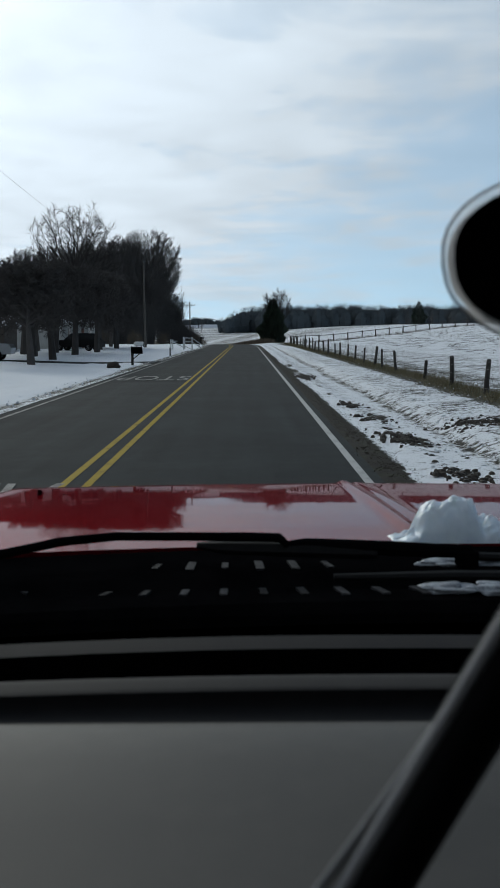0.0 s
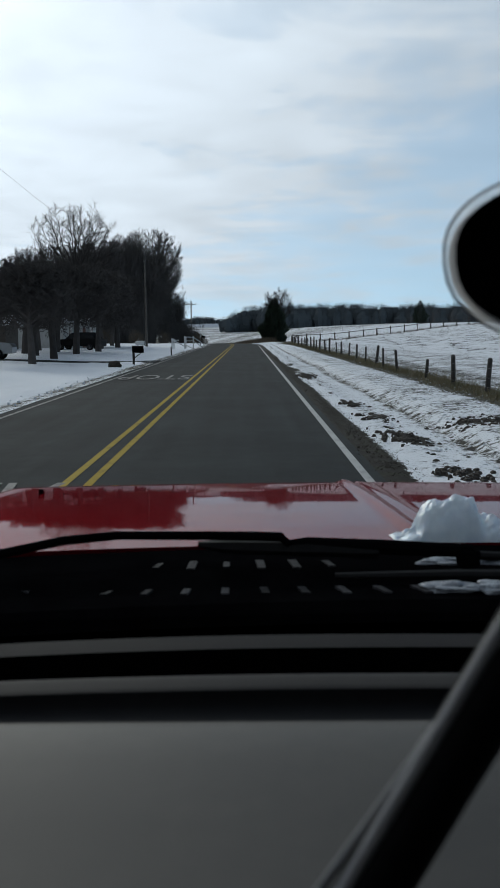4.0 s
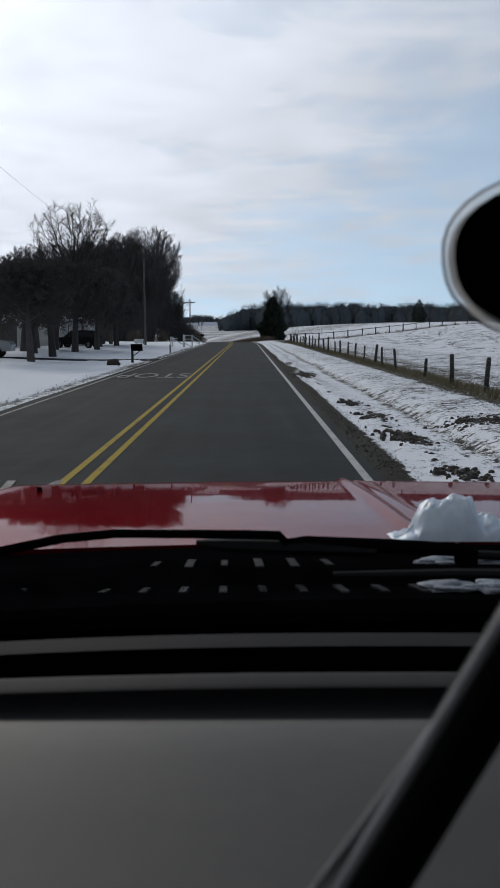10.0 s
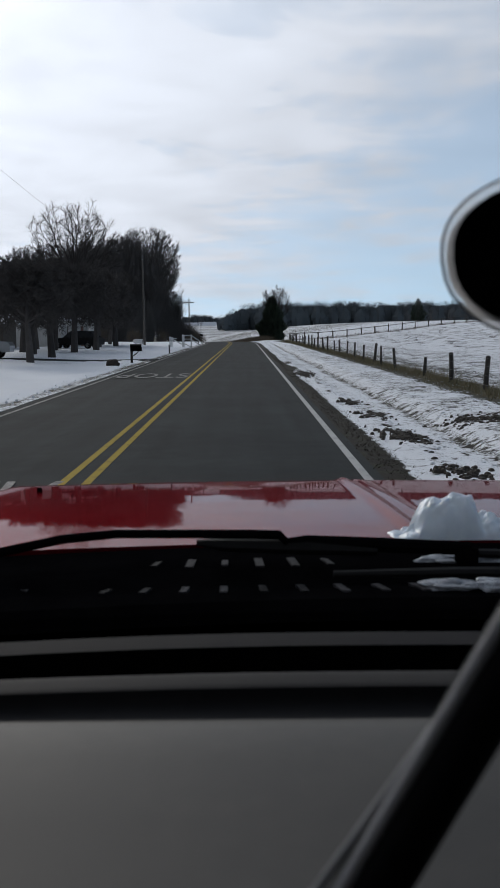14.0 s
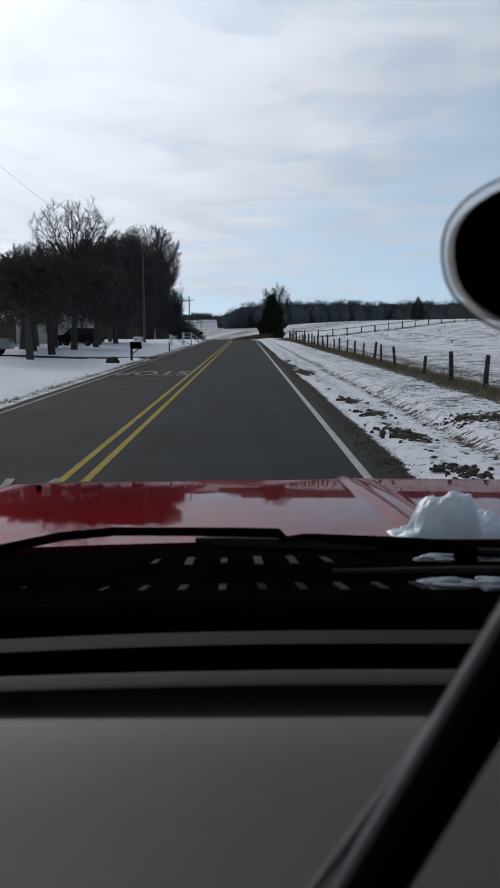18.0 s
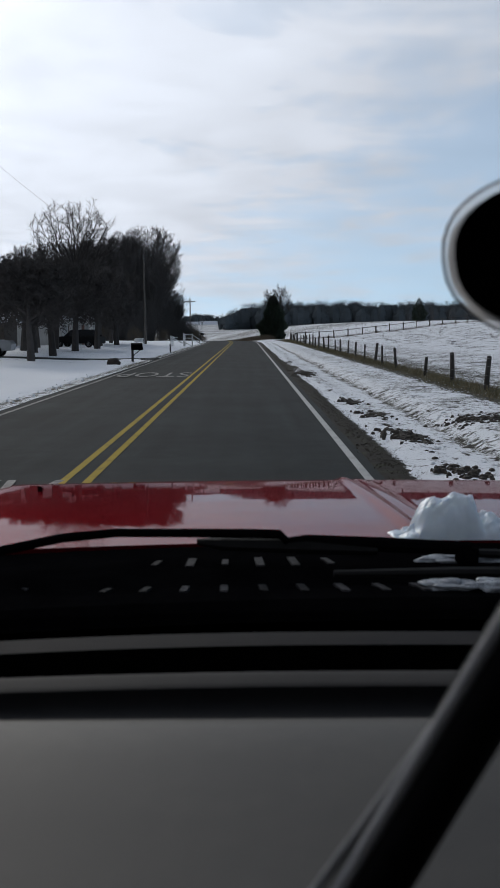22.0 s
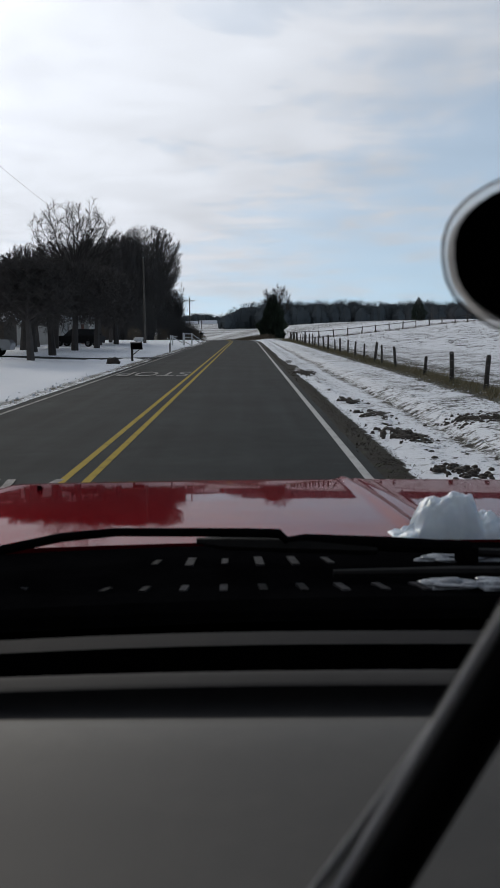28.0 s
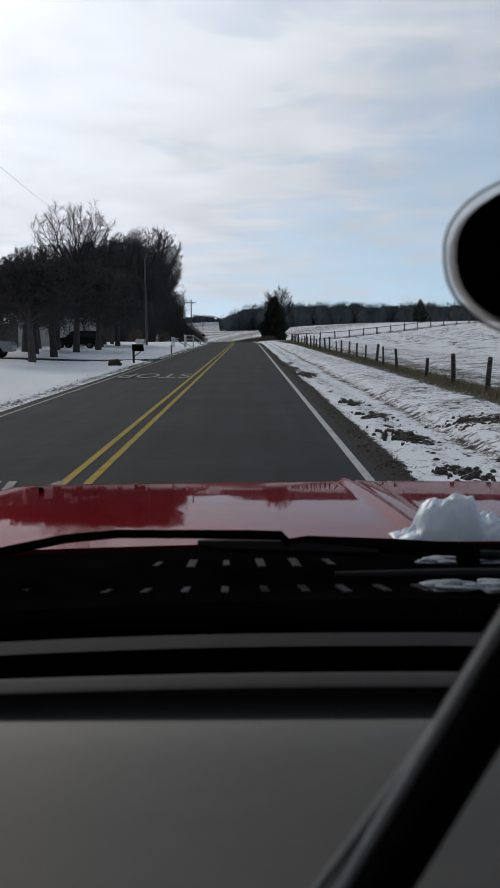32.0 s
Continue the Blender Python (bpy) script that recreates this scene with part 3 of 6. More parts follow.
# drive into the yard
g = Geo()
rows = []
for k in range(45):
    x = -5.05 - 0.5 * k
    e1, e2 = 0.3 * noise.noise((x * 0.7, 1, 0)), 0.3 * noise.noise((x * 0.7, 9, 0))
    z = max(height(x, drive_y(x)), -0.01) + 0.006
    rows.append([(x, drive_y(x) + q, z + dz) for q, dz in ((-2.3, -0.2), (-2.0 + e1, 0.0), (0, 0.02), (2.0 + e2, 0.0), (2.3, -0.2))])
g.grid(rows)
driveway = tagged(new("driveway", g.mesh("driveway", M["asphalt"])), "cleared grey asphalt driveway through the snow", "driveway", kind="structure")


def road_word(text, x, y, width, length):
    """Letters on the oncoming lane, turned to be read from the other side."""
    cu = bpy.data.curves.new("word", "FONT")
    cu.body, cu.size, cu.align_x, cu.extrude = text, 1.0, "CENTER", 0.001
    tmp = new("word", cu)
    me = bpy.data.meshes.new_from_object(tmp.evaluated_get(bpy.context.evaluated_depsgraph_get()))
    bpy.data.objects.remove(tmp)
    xs = [w.co.x for w in me.vertices]
    wide = width / (max(xs) - min(xs))
    for w in me.vertices:
        w.co = Vector((x - w.co.x * wide, y - w.co.y * length / 0.7, w.co.z + 0.036))
    me.materials.clear()
    me.materials.append(M["worn_letter"])
    o = new("road_word", me)
    o.parent = road
    tagged(o, "worn white painted word " + text)


road_word("STOP", -3.2, 40.6, 2.6, 3.6)
road_word("AHEAD", -3.4, 11.5, 3.1, 2.8)


# ---- the pickup in which the camera sits ----
CX = 0.352                                       # middle of the truck
truck = thing("pickup_truck", "red pickup truck with grey dashboard, standing on the road", "truck", (CX, 0, 0))
truck.matrix_world = RIG @ pose(CX, 0, 0)


def tpart(name, geo, mat, label="", smooth=False, parent=None):
    ob = part(name, geo, mat, parent or truck, label, smooth)
    if ob.parent == truck:
        ob.matrix_parent_inverse = Matrix.Translation((-CX, 0, 0))
    return ob


def inward(ob):
    """Turn a pane's faces towards the cab."""
    me = ob.data
    p = me.polygons[0]
    if p.normal.dot(Vector((CX, 0, 1.6)) - p.center) < 0:
        me.flip_normals()


HOOD = ((1.90, 1.324), (2.12, 1.3163), (2.36, 1.3043), (2.60, 1.2906), (2.80, 1.278), (2.98, 1.2659), (3.14, 1.2545), (3.28, 1.2444), (3.40, 1.231), (3.49, 1.209), (3.55, 1.168), (3.58, 1.11), (3.59, 1.05))


def hood_z(x, y):
    ys, zs = [p[0] for p in HOOD], [p[1] for p in HOOD]
    z = float(np.interp(y, ys, zs))
    d = x - CX
    z -= 0.005 * d * d + 0.02 * smoothstep(1.04, 1.12, abs(d)) ** 2
    # raised spine along the middle, shallow flutes beside it
    s = smoothstep(1.9, 2.1, y) * (1 - smoothstep(3.45, 3.55, y))
    z += s * (0.011 * math.exp(-(d / 0.016) ** 2) + 0.004 * math.exp(-((d - 0.05) / 0.018) ** 2))
    return z


def hood_geo():
    xs = sorted(set([CX + v for v in spaced((-1.10, -0.12, 18), (-0.12, 0.20, 36), (0.20, 1.10, 18))]))
    ys = [1.90, 1.905, 1.95] + spaced((2.0, 3.2, 24), (3.2, 3.59, 22))
    g = Geo()
    rows = []
    for y in ys:
        rows.append([(x, y - 0.05 * ((x - CX) / 1.0) ** 2 * smoothstep(1.9, 3.0, y) - 0.10 * ((x - CX)) ** 2 * (1 - smoothstep(1.9, 2.4, y)), hood_z(x, y)) for x in xs])
    rows.insert(0, [(x, y, z - 0.03) for x, y, z in rows[0]])
    return g.grid(rows)


hood = tpart("hood", hood_geo(), "red_paint", "glossy red hood with a raised centre spine", True)
hood.data.set_sharp_from_angle(angle=radians(60))

tpart("washer_knob", Geo().tube([(-0.562, 2.98, 1.25), (-0.562, 2.98, 1.271)], [0.008, 0.007], 8), "black_plastic")
# frost left along the front lip
frnd = random.Random(91)
g = Geo()
for _ in range(40):
    x, y, r = frnd.uniform(0.0, 0.95), frnd.uniform(2.95, 3.22), frnd.uniform(0.0005, 0.0014)
    z = hood_z(x, y)
    g.add([(x + r * 2 * math.cos(a), y + r * 2 * math.sin(a), z - 0.001) for a in (0, 1.26, 2.51, 3.77, 5.03)] + [(x, y, z + r)], [(0, 1, 5), (1, 2, 5), (2, 3, 5), (3, 4, 5), (4, 0, 5)])
tagged(part("frost_specks", g, "ice", None, "specks of frost along the red hood's front lip", True), category="frost", kind="stuff").matrix_world = RIG

# grille, bumper and headlights
tpart("front_panel", Geo().box((CX - 1.06, 3.50, 0.62), (CX + 1.06, 3.58, 1.08), 0.03), "black_plastic")
tpart("bumper", Geo().box((CX - 1.08, 3.48, 0.42), (CX + 1.08, 3.72, 0.66), 0.05), "chrome", "chrome front bumper")
for s in (-1, 1):
    tpart("headlight", Geo().box((CX + s * 0.72 - 0.17, 3.52, 0.84), (CX + s * 0.72 + 0.17, 3.61, 1.04), 0.03), "dark_glass")
    # side: fender, door and bed wall in one outline with two wheel arches
    out = [(3.56, 0.55), (3.575, 1.05), (3.53, 1.16), (3.40, 1.205), (2.60, 1.262), (1.92, 1.297), (1.50, 1.29), (-1.2, 1.22), (-3.1, 1.22), (-3.12, 0.55)]
    for wy in (-2.0, 2.65):
        out += [(wy + 0.50 * math.cos(a), 0.50 + 0.46 * math.sin(a)) for a in [math.pi - math.pi * k / 12 for k in range(13)]]
    x0 = CX + s * 1.08
    tpart("side_panel", Geo().prism(out, "x", x0 - 0.03, x0 + 0.03), "red_paint")
    for wy in (2.65, -2.0):
        wheel = tpart("wheel", Geo().tube([(CX + s * 0.80, wy, 0.40), (CX + s * 0.98, wy, 0.40)], 0.24, 20), "steel")
        ring = [(CX + s * (0.78 + 0.21 * k / 6), wy, 0.40) for k in range(7)]
        part("tyre", Geo().tube(ring, [0.34, 0.39, 0.405, 0.405, 0.405, 0.39, 0.34], 28), "rubber", wheel)
tpart("floor_pan", Geo().box((CX - 0.97, -3.1, 0.50), (CX + 0.97, 1.55, 0.58)), "black_plastic")
tpart("engine_bay", Geo().box((CX - 0.90, 1.60, 0.50), (CX + 0.90, 3.48, 1.10)), "black_plastic")
tpart("firewall", Geo().box((CX - 0.95, 1.44, 0.56), (CX + 0.95, 1.50, 1.26)), "black_plastic")
tpart("roof", Geo().prism([(0.80, 2.03), (0.80, 2.06), (0.4, 2.10), (-0.9, 2.10), (-1.15, 2.05), (-1.15, 2.00), (0.4, 2.04)], "x", CX - 0.80, CX + 0.80), "red_paint")
tpart("headliner", Geo().box((CX - 0.78, -1.10, 1.975), (CX + 0.78, 0.78, 1.995)), "cabin", "dark fabric headliner")
tpart("cab_back", Geo().box((CX - 0.95, -1.22, 0.56), (CX + 0.95, -1.14, 2.0)), "cabin")
tpart("tailgate", Geo().box((CX - 0.95, -3.12, 0.58), (CX + 0.95, -3.06, 1.22), 0.01), "red_paint")
for s in (-1, 1):
    a = Vector((CX + s * 0.93, 1.52, 1.28))
    b = Vector((CX + s * 0.78, 0.80, 2.03))
    tpart("pillar", Geo().tube([a, (a + b) / 2 + Vector((0, 0.02, 0.02)), b], 0.045, 8), "black_plastic")
    tpart("pillar", Geo().prism([(-1.15, 1.2), (-0.75, 1.2), (-0.80, 2.02), (-1.15, 2.02)], "x", CX + s * 0.88 - 0.03, CX + s * 0.88 + 0.03), "red_paint")
    tpart("side_window", Geo().add([(CX + s * 0.96, 1.45, 1.27), (CX + s * 0.96, -0.75, 1.24), (CX + s * 0.80, -0.80, 2.0), (CX + s * 0.80, 0.78, 2.0)], [(0, 1, 2, 3)]), "glass").visible_shadow = False
    inward(bpy.data.objects["side_window" if s < 0 else "side_window.001"])
g = Geo()
rows = []
for k in range(9):
    t = k / 8
    rows.append([(CX + (0.92 - 0.14 * t) * u, 1.545 - 0.74 * t + 0.02 * math.sin(math.pi * t) - 0.07 * u * u, 1.285 + 0.745 * t + 0.02 * math.sin(math.pi * t)) for u in [-1 + j / 6 for j in range(13)]])
g.grid(rows)
pane = tpart("windshield", g, "glass", "clear laminated windshield", True)
inward(pane)
pane.visible_shadow = False

# cowl between hood and windshield
g = Geo()
xs = [CX - 0.95 + 1.9 * k / 40 for k in range(41)]
cowl_line = ((1.535, 1.275), (1.555, 1.305), (1.60, 1.308), (1.68, 1.300), (1.70, 1.312), (1.80, 1.314), (1.86, 1.318), (1.885, 1.322), (1.92, 1.300))
g.grid([[(x, y - 0.09 * (x - CX) ** 2, z - 0.014 * (x - CX) ** 2) for x in xs] for y, z in cowl_line])
cowl = tpart("cowl_panel", g, "black_plastic", "black plastic cowl panel below the windshield", True)


def cowl_z(x, y):
    return float(np.interp(y, [p[0] for p in cowl_line], [p[1] for p in cowl_line])) - 0.014 * (x - CX) ** 2


for row_y, x0, step, sizes, long, wide in ((1.770, -0.139, 0.0607, (0.7, 1.25, 0.8, 1.3, 1.3, 0.9), 0.048, 0.0062), (1.605, -0.209, 0.0636, (0.6, 0.75, 0.85, 0.95, 1.0, 1.05, 1.1, 1.0, 1.1), 0.040, 0.0062)):
    for k, big in enumerate(sizes):
        x = x0 + step * k
        z = cowl_z(x, row_y)
        tilt = (k - len(sizes) * 0.35) * 0.0035
        l, h_ = wide * math.sqrt(big), long * big / 2
        part("vent_slat", Geo().prism([(x - l, row_y - h_), (x + l, row_y - h_), (x + l - tilt, row_y + h_), (x - l - tilt, row_y + h_)], "z", z - 0.002, z + 0.0025), "vent_grey", cowl)
part("vent_slat", Geo().prism([(-0.345, 1.645), (-0.335, 1.64), (-0.305, 1.70), (-0.315, 1.705)], "z", 1.292, 1.299), "vent_grey", cowl)

# wipers parked across the cowl
wiper = tpart("wiper", Geo().tube([(-0.62, 1.70, 1.318), (-0.39, 1.72, 1.345), (-0.29, 1.725, 1.365), (-0.20, 1.73, 1.3725), (-0.06, 1.73, 1.3715), (0.02, 1.73, 1.3705), (0.075, 1.73, 1.369), (0.088, 1.72, 1.358)],
                                  [0.008, 0.008, 0.008, 0.0075, 0.0075, 0.008, 0.008, 0.006], 8), "black_plastic", "black wiper", True)
part("blade", Geo().tube([(-0.065, 1.735, 1.356), (-0.02, 1.735, 1.352), (0.12, 1.735, 1.348), (0.24, 1.735, 1.344)], [0.005, 0.012, 0.014, 0.013], 6), "rubber", wiper)
wiper = tpart("wiper", Geo().tube([(0.085, 1.73, 1.357), (0.12, 1.735, 1.3575), (0.26, 1.735, 1.3490), (0.40, 1.735, 1.342)], [0.006, 0.010, 0.013, 0.0115], 8), "black_plastic", "black wiper", True)
part("blade", Geo().tube([(0.395, 1.735, 1.335), (0.47, 1.735, 1.332), (0.60, 1.735, 1.326), (0.85, 1.73, 1.318)], 0.008, 8), "rubber", wiper)
part("connector", Geo().box((0.375, 1.722, 1.318), (0.412, 1.75, 1.345), 0.004), "black_plastic", wiper)
part("lower_rail", Geo().tube([(0.16, 1.66, 1.317), (0.36, 1.655, 1.320), (0.6, 1.65, 1.318), (0.9, 1.63, 1.31)], [0.006, 0.009, 0.010, 0.009], 8), "rubber", wiper)

# dashboard: front shelf, two ledges with a dark slot, and the broad pad nearest the seats


def dash_strip(line, k0, x0=-0.60, x1=1.28, n=30):
    g = Geo()
    xs = [x0 + (x1 - x0) * i / n for i in range(n + 1)]
    g.grid([[(x, y, z - k * (x - 0.12) ** 2 * (1.0 if x < 0.12 else 0.35)) for x in xs] for (y, z), k in zip(line, k0)])
    return g


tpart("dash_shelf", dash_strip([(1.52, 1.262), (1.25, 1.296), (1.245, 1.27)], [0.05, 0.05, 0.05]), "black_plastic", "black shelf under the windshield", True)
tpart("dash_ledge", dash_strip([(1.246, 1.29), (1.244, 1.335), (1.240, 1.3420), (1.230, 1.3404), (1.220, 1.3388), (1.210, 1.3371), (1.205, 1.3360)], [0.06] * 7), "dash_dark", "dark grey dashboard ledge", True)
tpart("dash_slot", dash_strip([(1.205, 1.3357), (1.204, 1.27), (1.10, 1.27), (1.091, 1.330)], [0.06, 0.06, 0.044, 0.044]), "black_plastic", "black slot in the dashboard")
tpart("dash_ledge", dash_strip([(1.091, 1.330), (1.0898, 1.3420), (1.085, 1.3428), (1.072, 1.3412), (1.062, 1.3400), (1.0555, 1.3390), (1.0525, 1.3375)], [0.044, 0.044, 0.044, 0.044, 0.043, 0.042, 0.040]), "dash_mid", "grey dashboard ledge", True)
# face turned to the cab; its shade is painted with a darker grey
tpart("dash_band", dash_strip([(1.0525, 1.337), (1.0515, 1.330), (1.0495, 1.3235), (1.046, 1.3190), (1.038, 1.3170), (1.026, 1.3165), (1.011, 1.3185)], [0.040, 0.038, 0.034, 0.028, 0.020, 0.012, 0.004]), "dash_shaded", "recessed dashboard face with its shade painted dark", True)
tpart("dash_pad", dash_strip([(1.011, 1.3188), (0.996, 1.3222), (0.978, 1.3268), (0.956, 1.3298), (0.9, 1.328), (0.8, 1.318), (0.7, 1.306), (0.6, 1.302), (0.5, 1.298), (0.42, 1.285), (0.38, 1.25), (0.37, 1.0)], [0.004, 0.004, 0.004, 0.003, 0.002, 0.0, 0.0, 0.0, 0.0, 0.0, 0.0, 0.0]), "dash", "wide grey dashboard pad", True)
# seats behind the view close the cab
for s in (-0.42, 0.42):
    tpart("seat_back", Geo().box((CX + s - 0.25, -0.75, 0.75), (CX + s + 0.25, -0.55, 1.45), 0.06), "cabin", "", True)

# rear-view mirror


def mirror_outline(a, b, n=40, e=2.4):
    return [(a * math.copysign(abs(math.cos(t)) ** (2 / e), math.cos(t)), b * math.copysign(abs(math.sin(t)) ** (2 / e), math.sin(t))) for t in [2 * math.pi * k / n for k in range(n)]]


def mirror_ring(a, b, y, cxm=0.283, czm=1.7605):
    tilt = 0.10
    return [(cxm + px * math.cos(tilt) - pz * math.sin(tilt), y - 0.10 * px, czm + px * math.sin(tilt) * 0.4 + pz) for px, pz in mirror_outline(a, b)]


def loft(rings):
    g = Geo()
    g.grid([r + [r[0]] for r in rings])
    n = len(rings[0]) + 1
    g.f.append(tuple(range(n - 1))[::-1])
    g.f.append(tuple((len(rings) - 1) * n + k for k in range(n - 1)))
    return g


mir = tpart("rearview_mirror", loft([mirror_ring(0.125, 0.0600, 0.752), mirror_ring(0.124, 0.0595, 0.775), mirror_ring(0.10, 0.043, 0.80), mirror_ring(0.05, 0.02, 0.81)]), "black_plastic", "black rear-view mirror with a pale rim", True)
rim = []
for k, p in enumerate(mirror_ring(0.1278, 0.0627, 0.750)):
    rim.append(p)
part("rim", Geo().tube(rim + [rim[0], rim[1]], 0.0038, 8, False), "pale_rim", mir, "pale translucent rim", True)
rim = mirror_ring(0.1310, 0.0667, 0.757)
part("edge_band", Geo().tube(rim + [rim[0], rim[1]], 0.0011, 6, False), "trim_grey", mir, "", True)
# mirror glass painted black for the dark cab it would reflect
part("mirror_face", loft([mirror_ring(0.124, 0.0595, 0.7505), mirror_ring(0.124, 0.0595, 0.7485)]), "black_plastic", mir)
part("stalk", Geo().tube([(CX, 0.79, 1.78), (CX + 0.01, 0.86, 1.86), (CX + 0.01, 0.90, 1.93)], 0.010, 8), "black_plastic", mir)

# holder arm standing on the dashboard
mount = thing("phone_mount", "black curved gooseneck holder arm on the dashboard", "mount", (0.03, 0.47, 1.30))
mount.matrix_world = RIG @ pose(0.03, 0.47, 1.30)
inv = Matrix.Translation((-0.03, -0.47, -1.30))
for nm, geo, mt in (("arm", Geo().tube([(-0.0276, 0.45, 1.295), (0.0096, 0.45, 1.36), (0.0439, 0.45, 1.42), (0.0781, 0.45, 1.48), (0.1124, 0.45, 1.54), (0.1467, 0.45, 1.6), (0.1817, 0.455, 1.65)], 0.0158, 24), "arm_black"),
                    ("base", Geo().tube([(-0.0276, 0.45, 1.298), (-0.0276, 0.45, 1.31), (-0.0276, 0.45, 1.318)], [0.04, 0.038, 0.026], 20), "black_plastic"),
                    ("cable", Geo().tube([(-0.0560, 0.45, 1.305), (-0.0220, 0.45, 1.36), (0.0155, 0.45, 1.42), (0.0575, 0.45, 1.48), (0.0985, 0.45, 1.54), (0.1345, 0.45, 1.6), (0.1643, 0.452, 1.645)], 0.0026, 10), "trim_grey"),
                    # added thin tube that paints the lit edge along the arm's left side
                    ("edge_strip", Geo().tube([(x - 0.0125, 0.443, z + 0.0072) for x, z in ((-0.0276, 1.305), (0.0096, 1.36), (0.0439, 1.42), (0.0781, 1.48), (0.1124, 1.54), (0.1467, 1.6), (0.175, 1.643))], 0.0033, 12), "highlight_grey"),
                    ("clamp", Geo().box((0.1617, 0.43, 1.63), (0.2017, 0.48, 1.69), 0.008), "black_plastic")):
    part(nm, geo, mt, mount, "", True).matrix_parent_inverse = inv


def lump(blobs, seed, amp=0.35, sub=4):
    g = Geo()
    for (c, r) in blobs:
        bm = bmesh.new()
        bmesh.ops.create_icosphere(bm, subdivisions=sub, radius=1)
        for w in bm.verts:
            n = w.co.normalized()
            k = 1 + amp * noise.noise(n * 1.6 + Vector((seed, c[0] * 9, 0))) + 0.12 * noise.noise(n * 3.4 + Vector((0, seed, 0))) + 0.012 * abs(noise.noise(n * 8)) + 0.010 * noise.noise(n * 17) + 0.008 * noise.noise(n * 38)
            w.co = Vector((c[0] + math.copysign(abs(n.x) ** 0.75, n.x) * r[0] * k, c[1] + math.copysign(abs(n.y) ** 0.75, n.y) * r[1] * k, c[2] + math.copysign(abs(n.z) ** 0.75, n.z) * r[2] * k))
        bm.verts.index_update()
        g.add([w.co[:] for w in bm.verts], [[w.index for w in f.verts] for f in bm.faces])
        bm.free()
    return g


PILE = ((0.290, 0.0), (0.300, 0.012), (0.322, 0.020), (0.340, 0.030), (0.346, 0.054), (0.356, 0.070), (0.368, 0.077), (0.390, 0.083), (0.411, 0.090), (0.438, 0.089), (0.452, 0.080), (0.459, 0.060),
        (0.464, 0.046), (0.474, 0.051), (0.486, 0.049), (0.503, 0.043), (0.524, 0.039), (0.550, 0.032), (0.582, 0.012), (0.598, 0.0))


def pile_geo():
    """A chunk of packed snow: steep at one side, a lower lobe at the other."""
    g = Geo()
    rows = []
    for i in range(111):
        x = 0.290 + 0.308 * i / 110
        row = []
        for j in range(41):
            t = -1 + j / 20
            y = 1.955 + 0.055 * t + 0.006 * noise.noise((x * 30, t * 2, 0))
            h = float(np.interp(x + 0.010 * noise.noise((t * 2.2, x * 20, 4.0)) * t, [p[0] for p in PILE], [p[1] for p in PILE]))
            z = 1.314 + h * (1 - abs(t) ** 2.6) ** 0.55
            rough = min(1.0, h / 0.03) * (1 - t * t)
            near, nxt = noise.voronoi((x * 26 + 0.25 * noise.noise((x * 60, t * 3, 7.0)), t * 1.5, 1.0))[0][:2]
            z -= rough * (0.007 * math.exp(-(nxt - near) / 0.10) + 0.010 * near * near)
            z += rough * (0.013 * noise.noise((x * 34, t * 1.9, 1.0)) + 0.007 * abs(noise.noise((x * 70, t * 4.0, 2.0))) + 0.0032 * noise.noise((x * 200, t * 12, 3.0)))
            row.append((x, y, z))
        rows.append(row)
    return g.grid(rows)


snow_pile = part("snow_pile", pile_geo(), "ice", None, "melting lump of packed snow on the red hood", True)
tagged(snow_pile, category="snow").matrix_world = RIG
for blobs, sd in (([((0.40, 1.775, 1.314), (0.075, 0.020, 0.007)), ((0.52, 1.775, 1.313), (0.09, 0.022, 0.009)), ((0.66, 1.775, 1.312), (0.09, 0.022, 0.009))], 5.0),
                  ([((0.335, 1.605, 1.308), (0.040, 0.024, 0.009)), ((0.42, 1.60, 1.308), (0.055, 0.024, 0.010)), ((0.52, 1.60, 1.307), (0.07, 0.024, 0.010)), ((0.64, 1.59, 1.306), (0.07, 0.022, 0.010))], 7.0)):
    tagged(part("snow_patch", lump(blobs, sd, 0.7, 4), "grey_ice", None, "icy strip of snow on the black cowl", True), category="snow").matrix_world = RIG
tagged(part("snow_patch", lump([((0.225, 1.83, 1.318), (0.022, 0.015, 0.006))], 3.0, 0.5, 3), "ice", None, "small scrap of snow on the cowl", True), category="snow").matrix_world = RIG


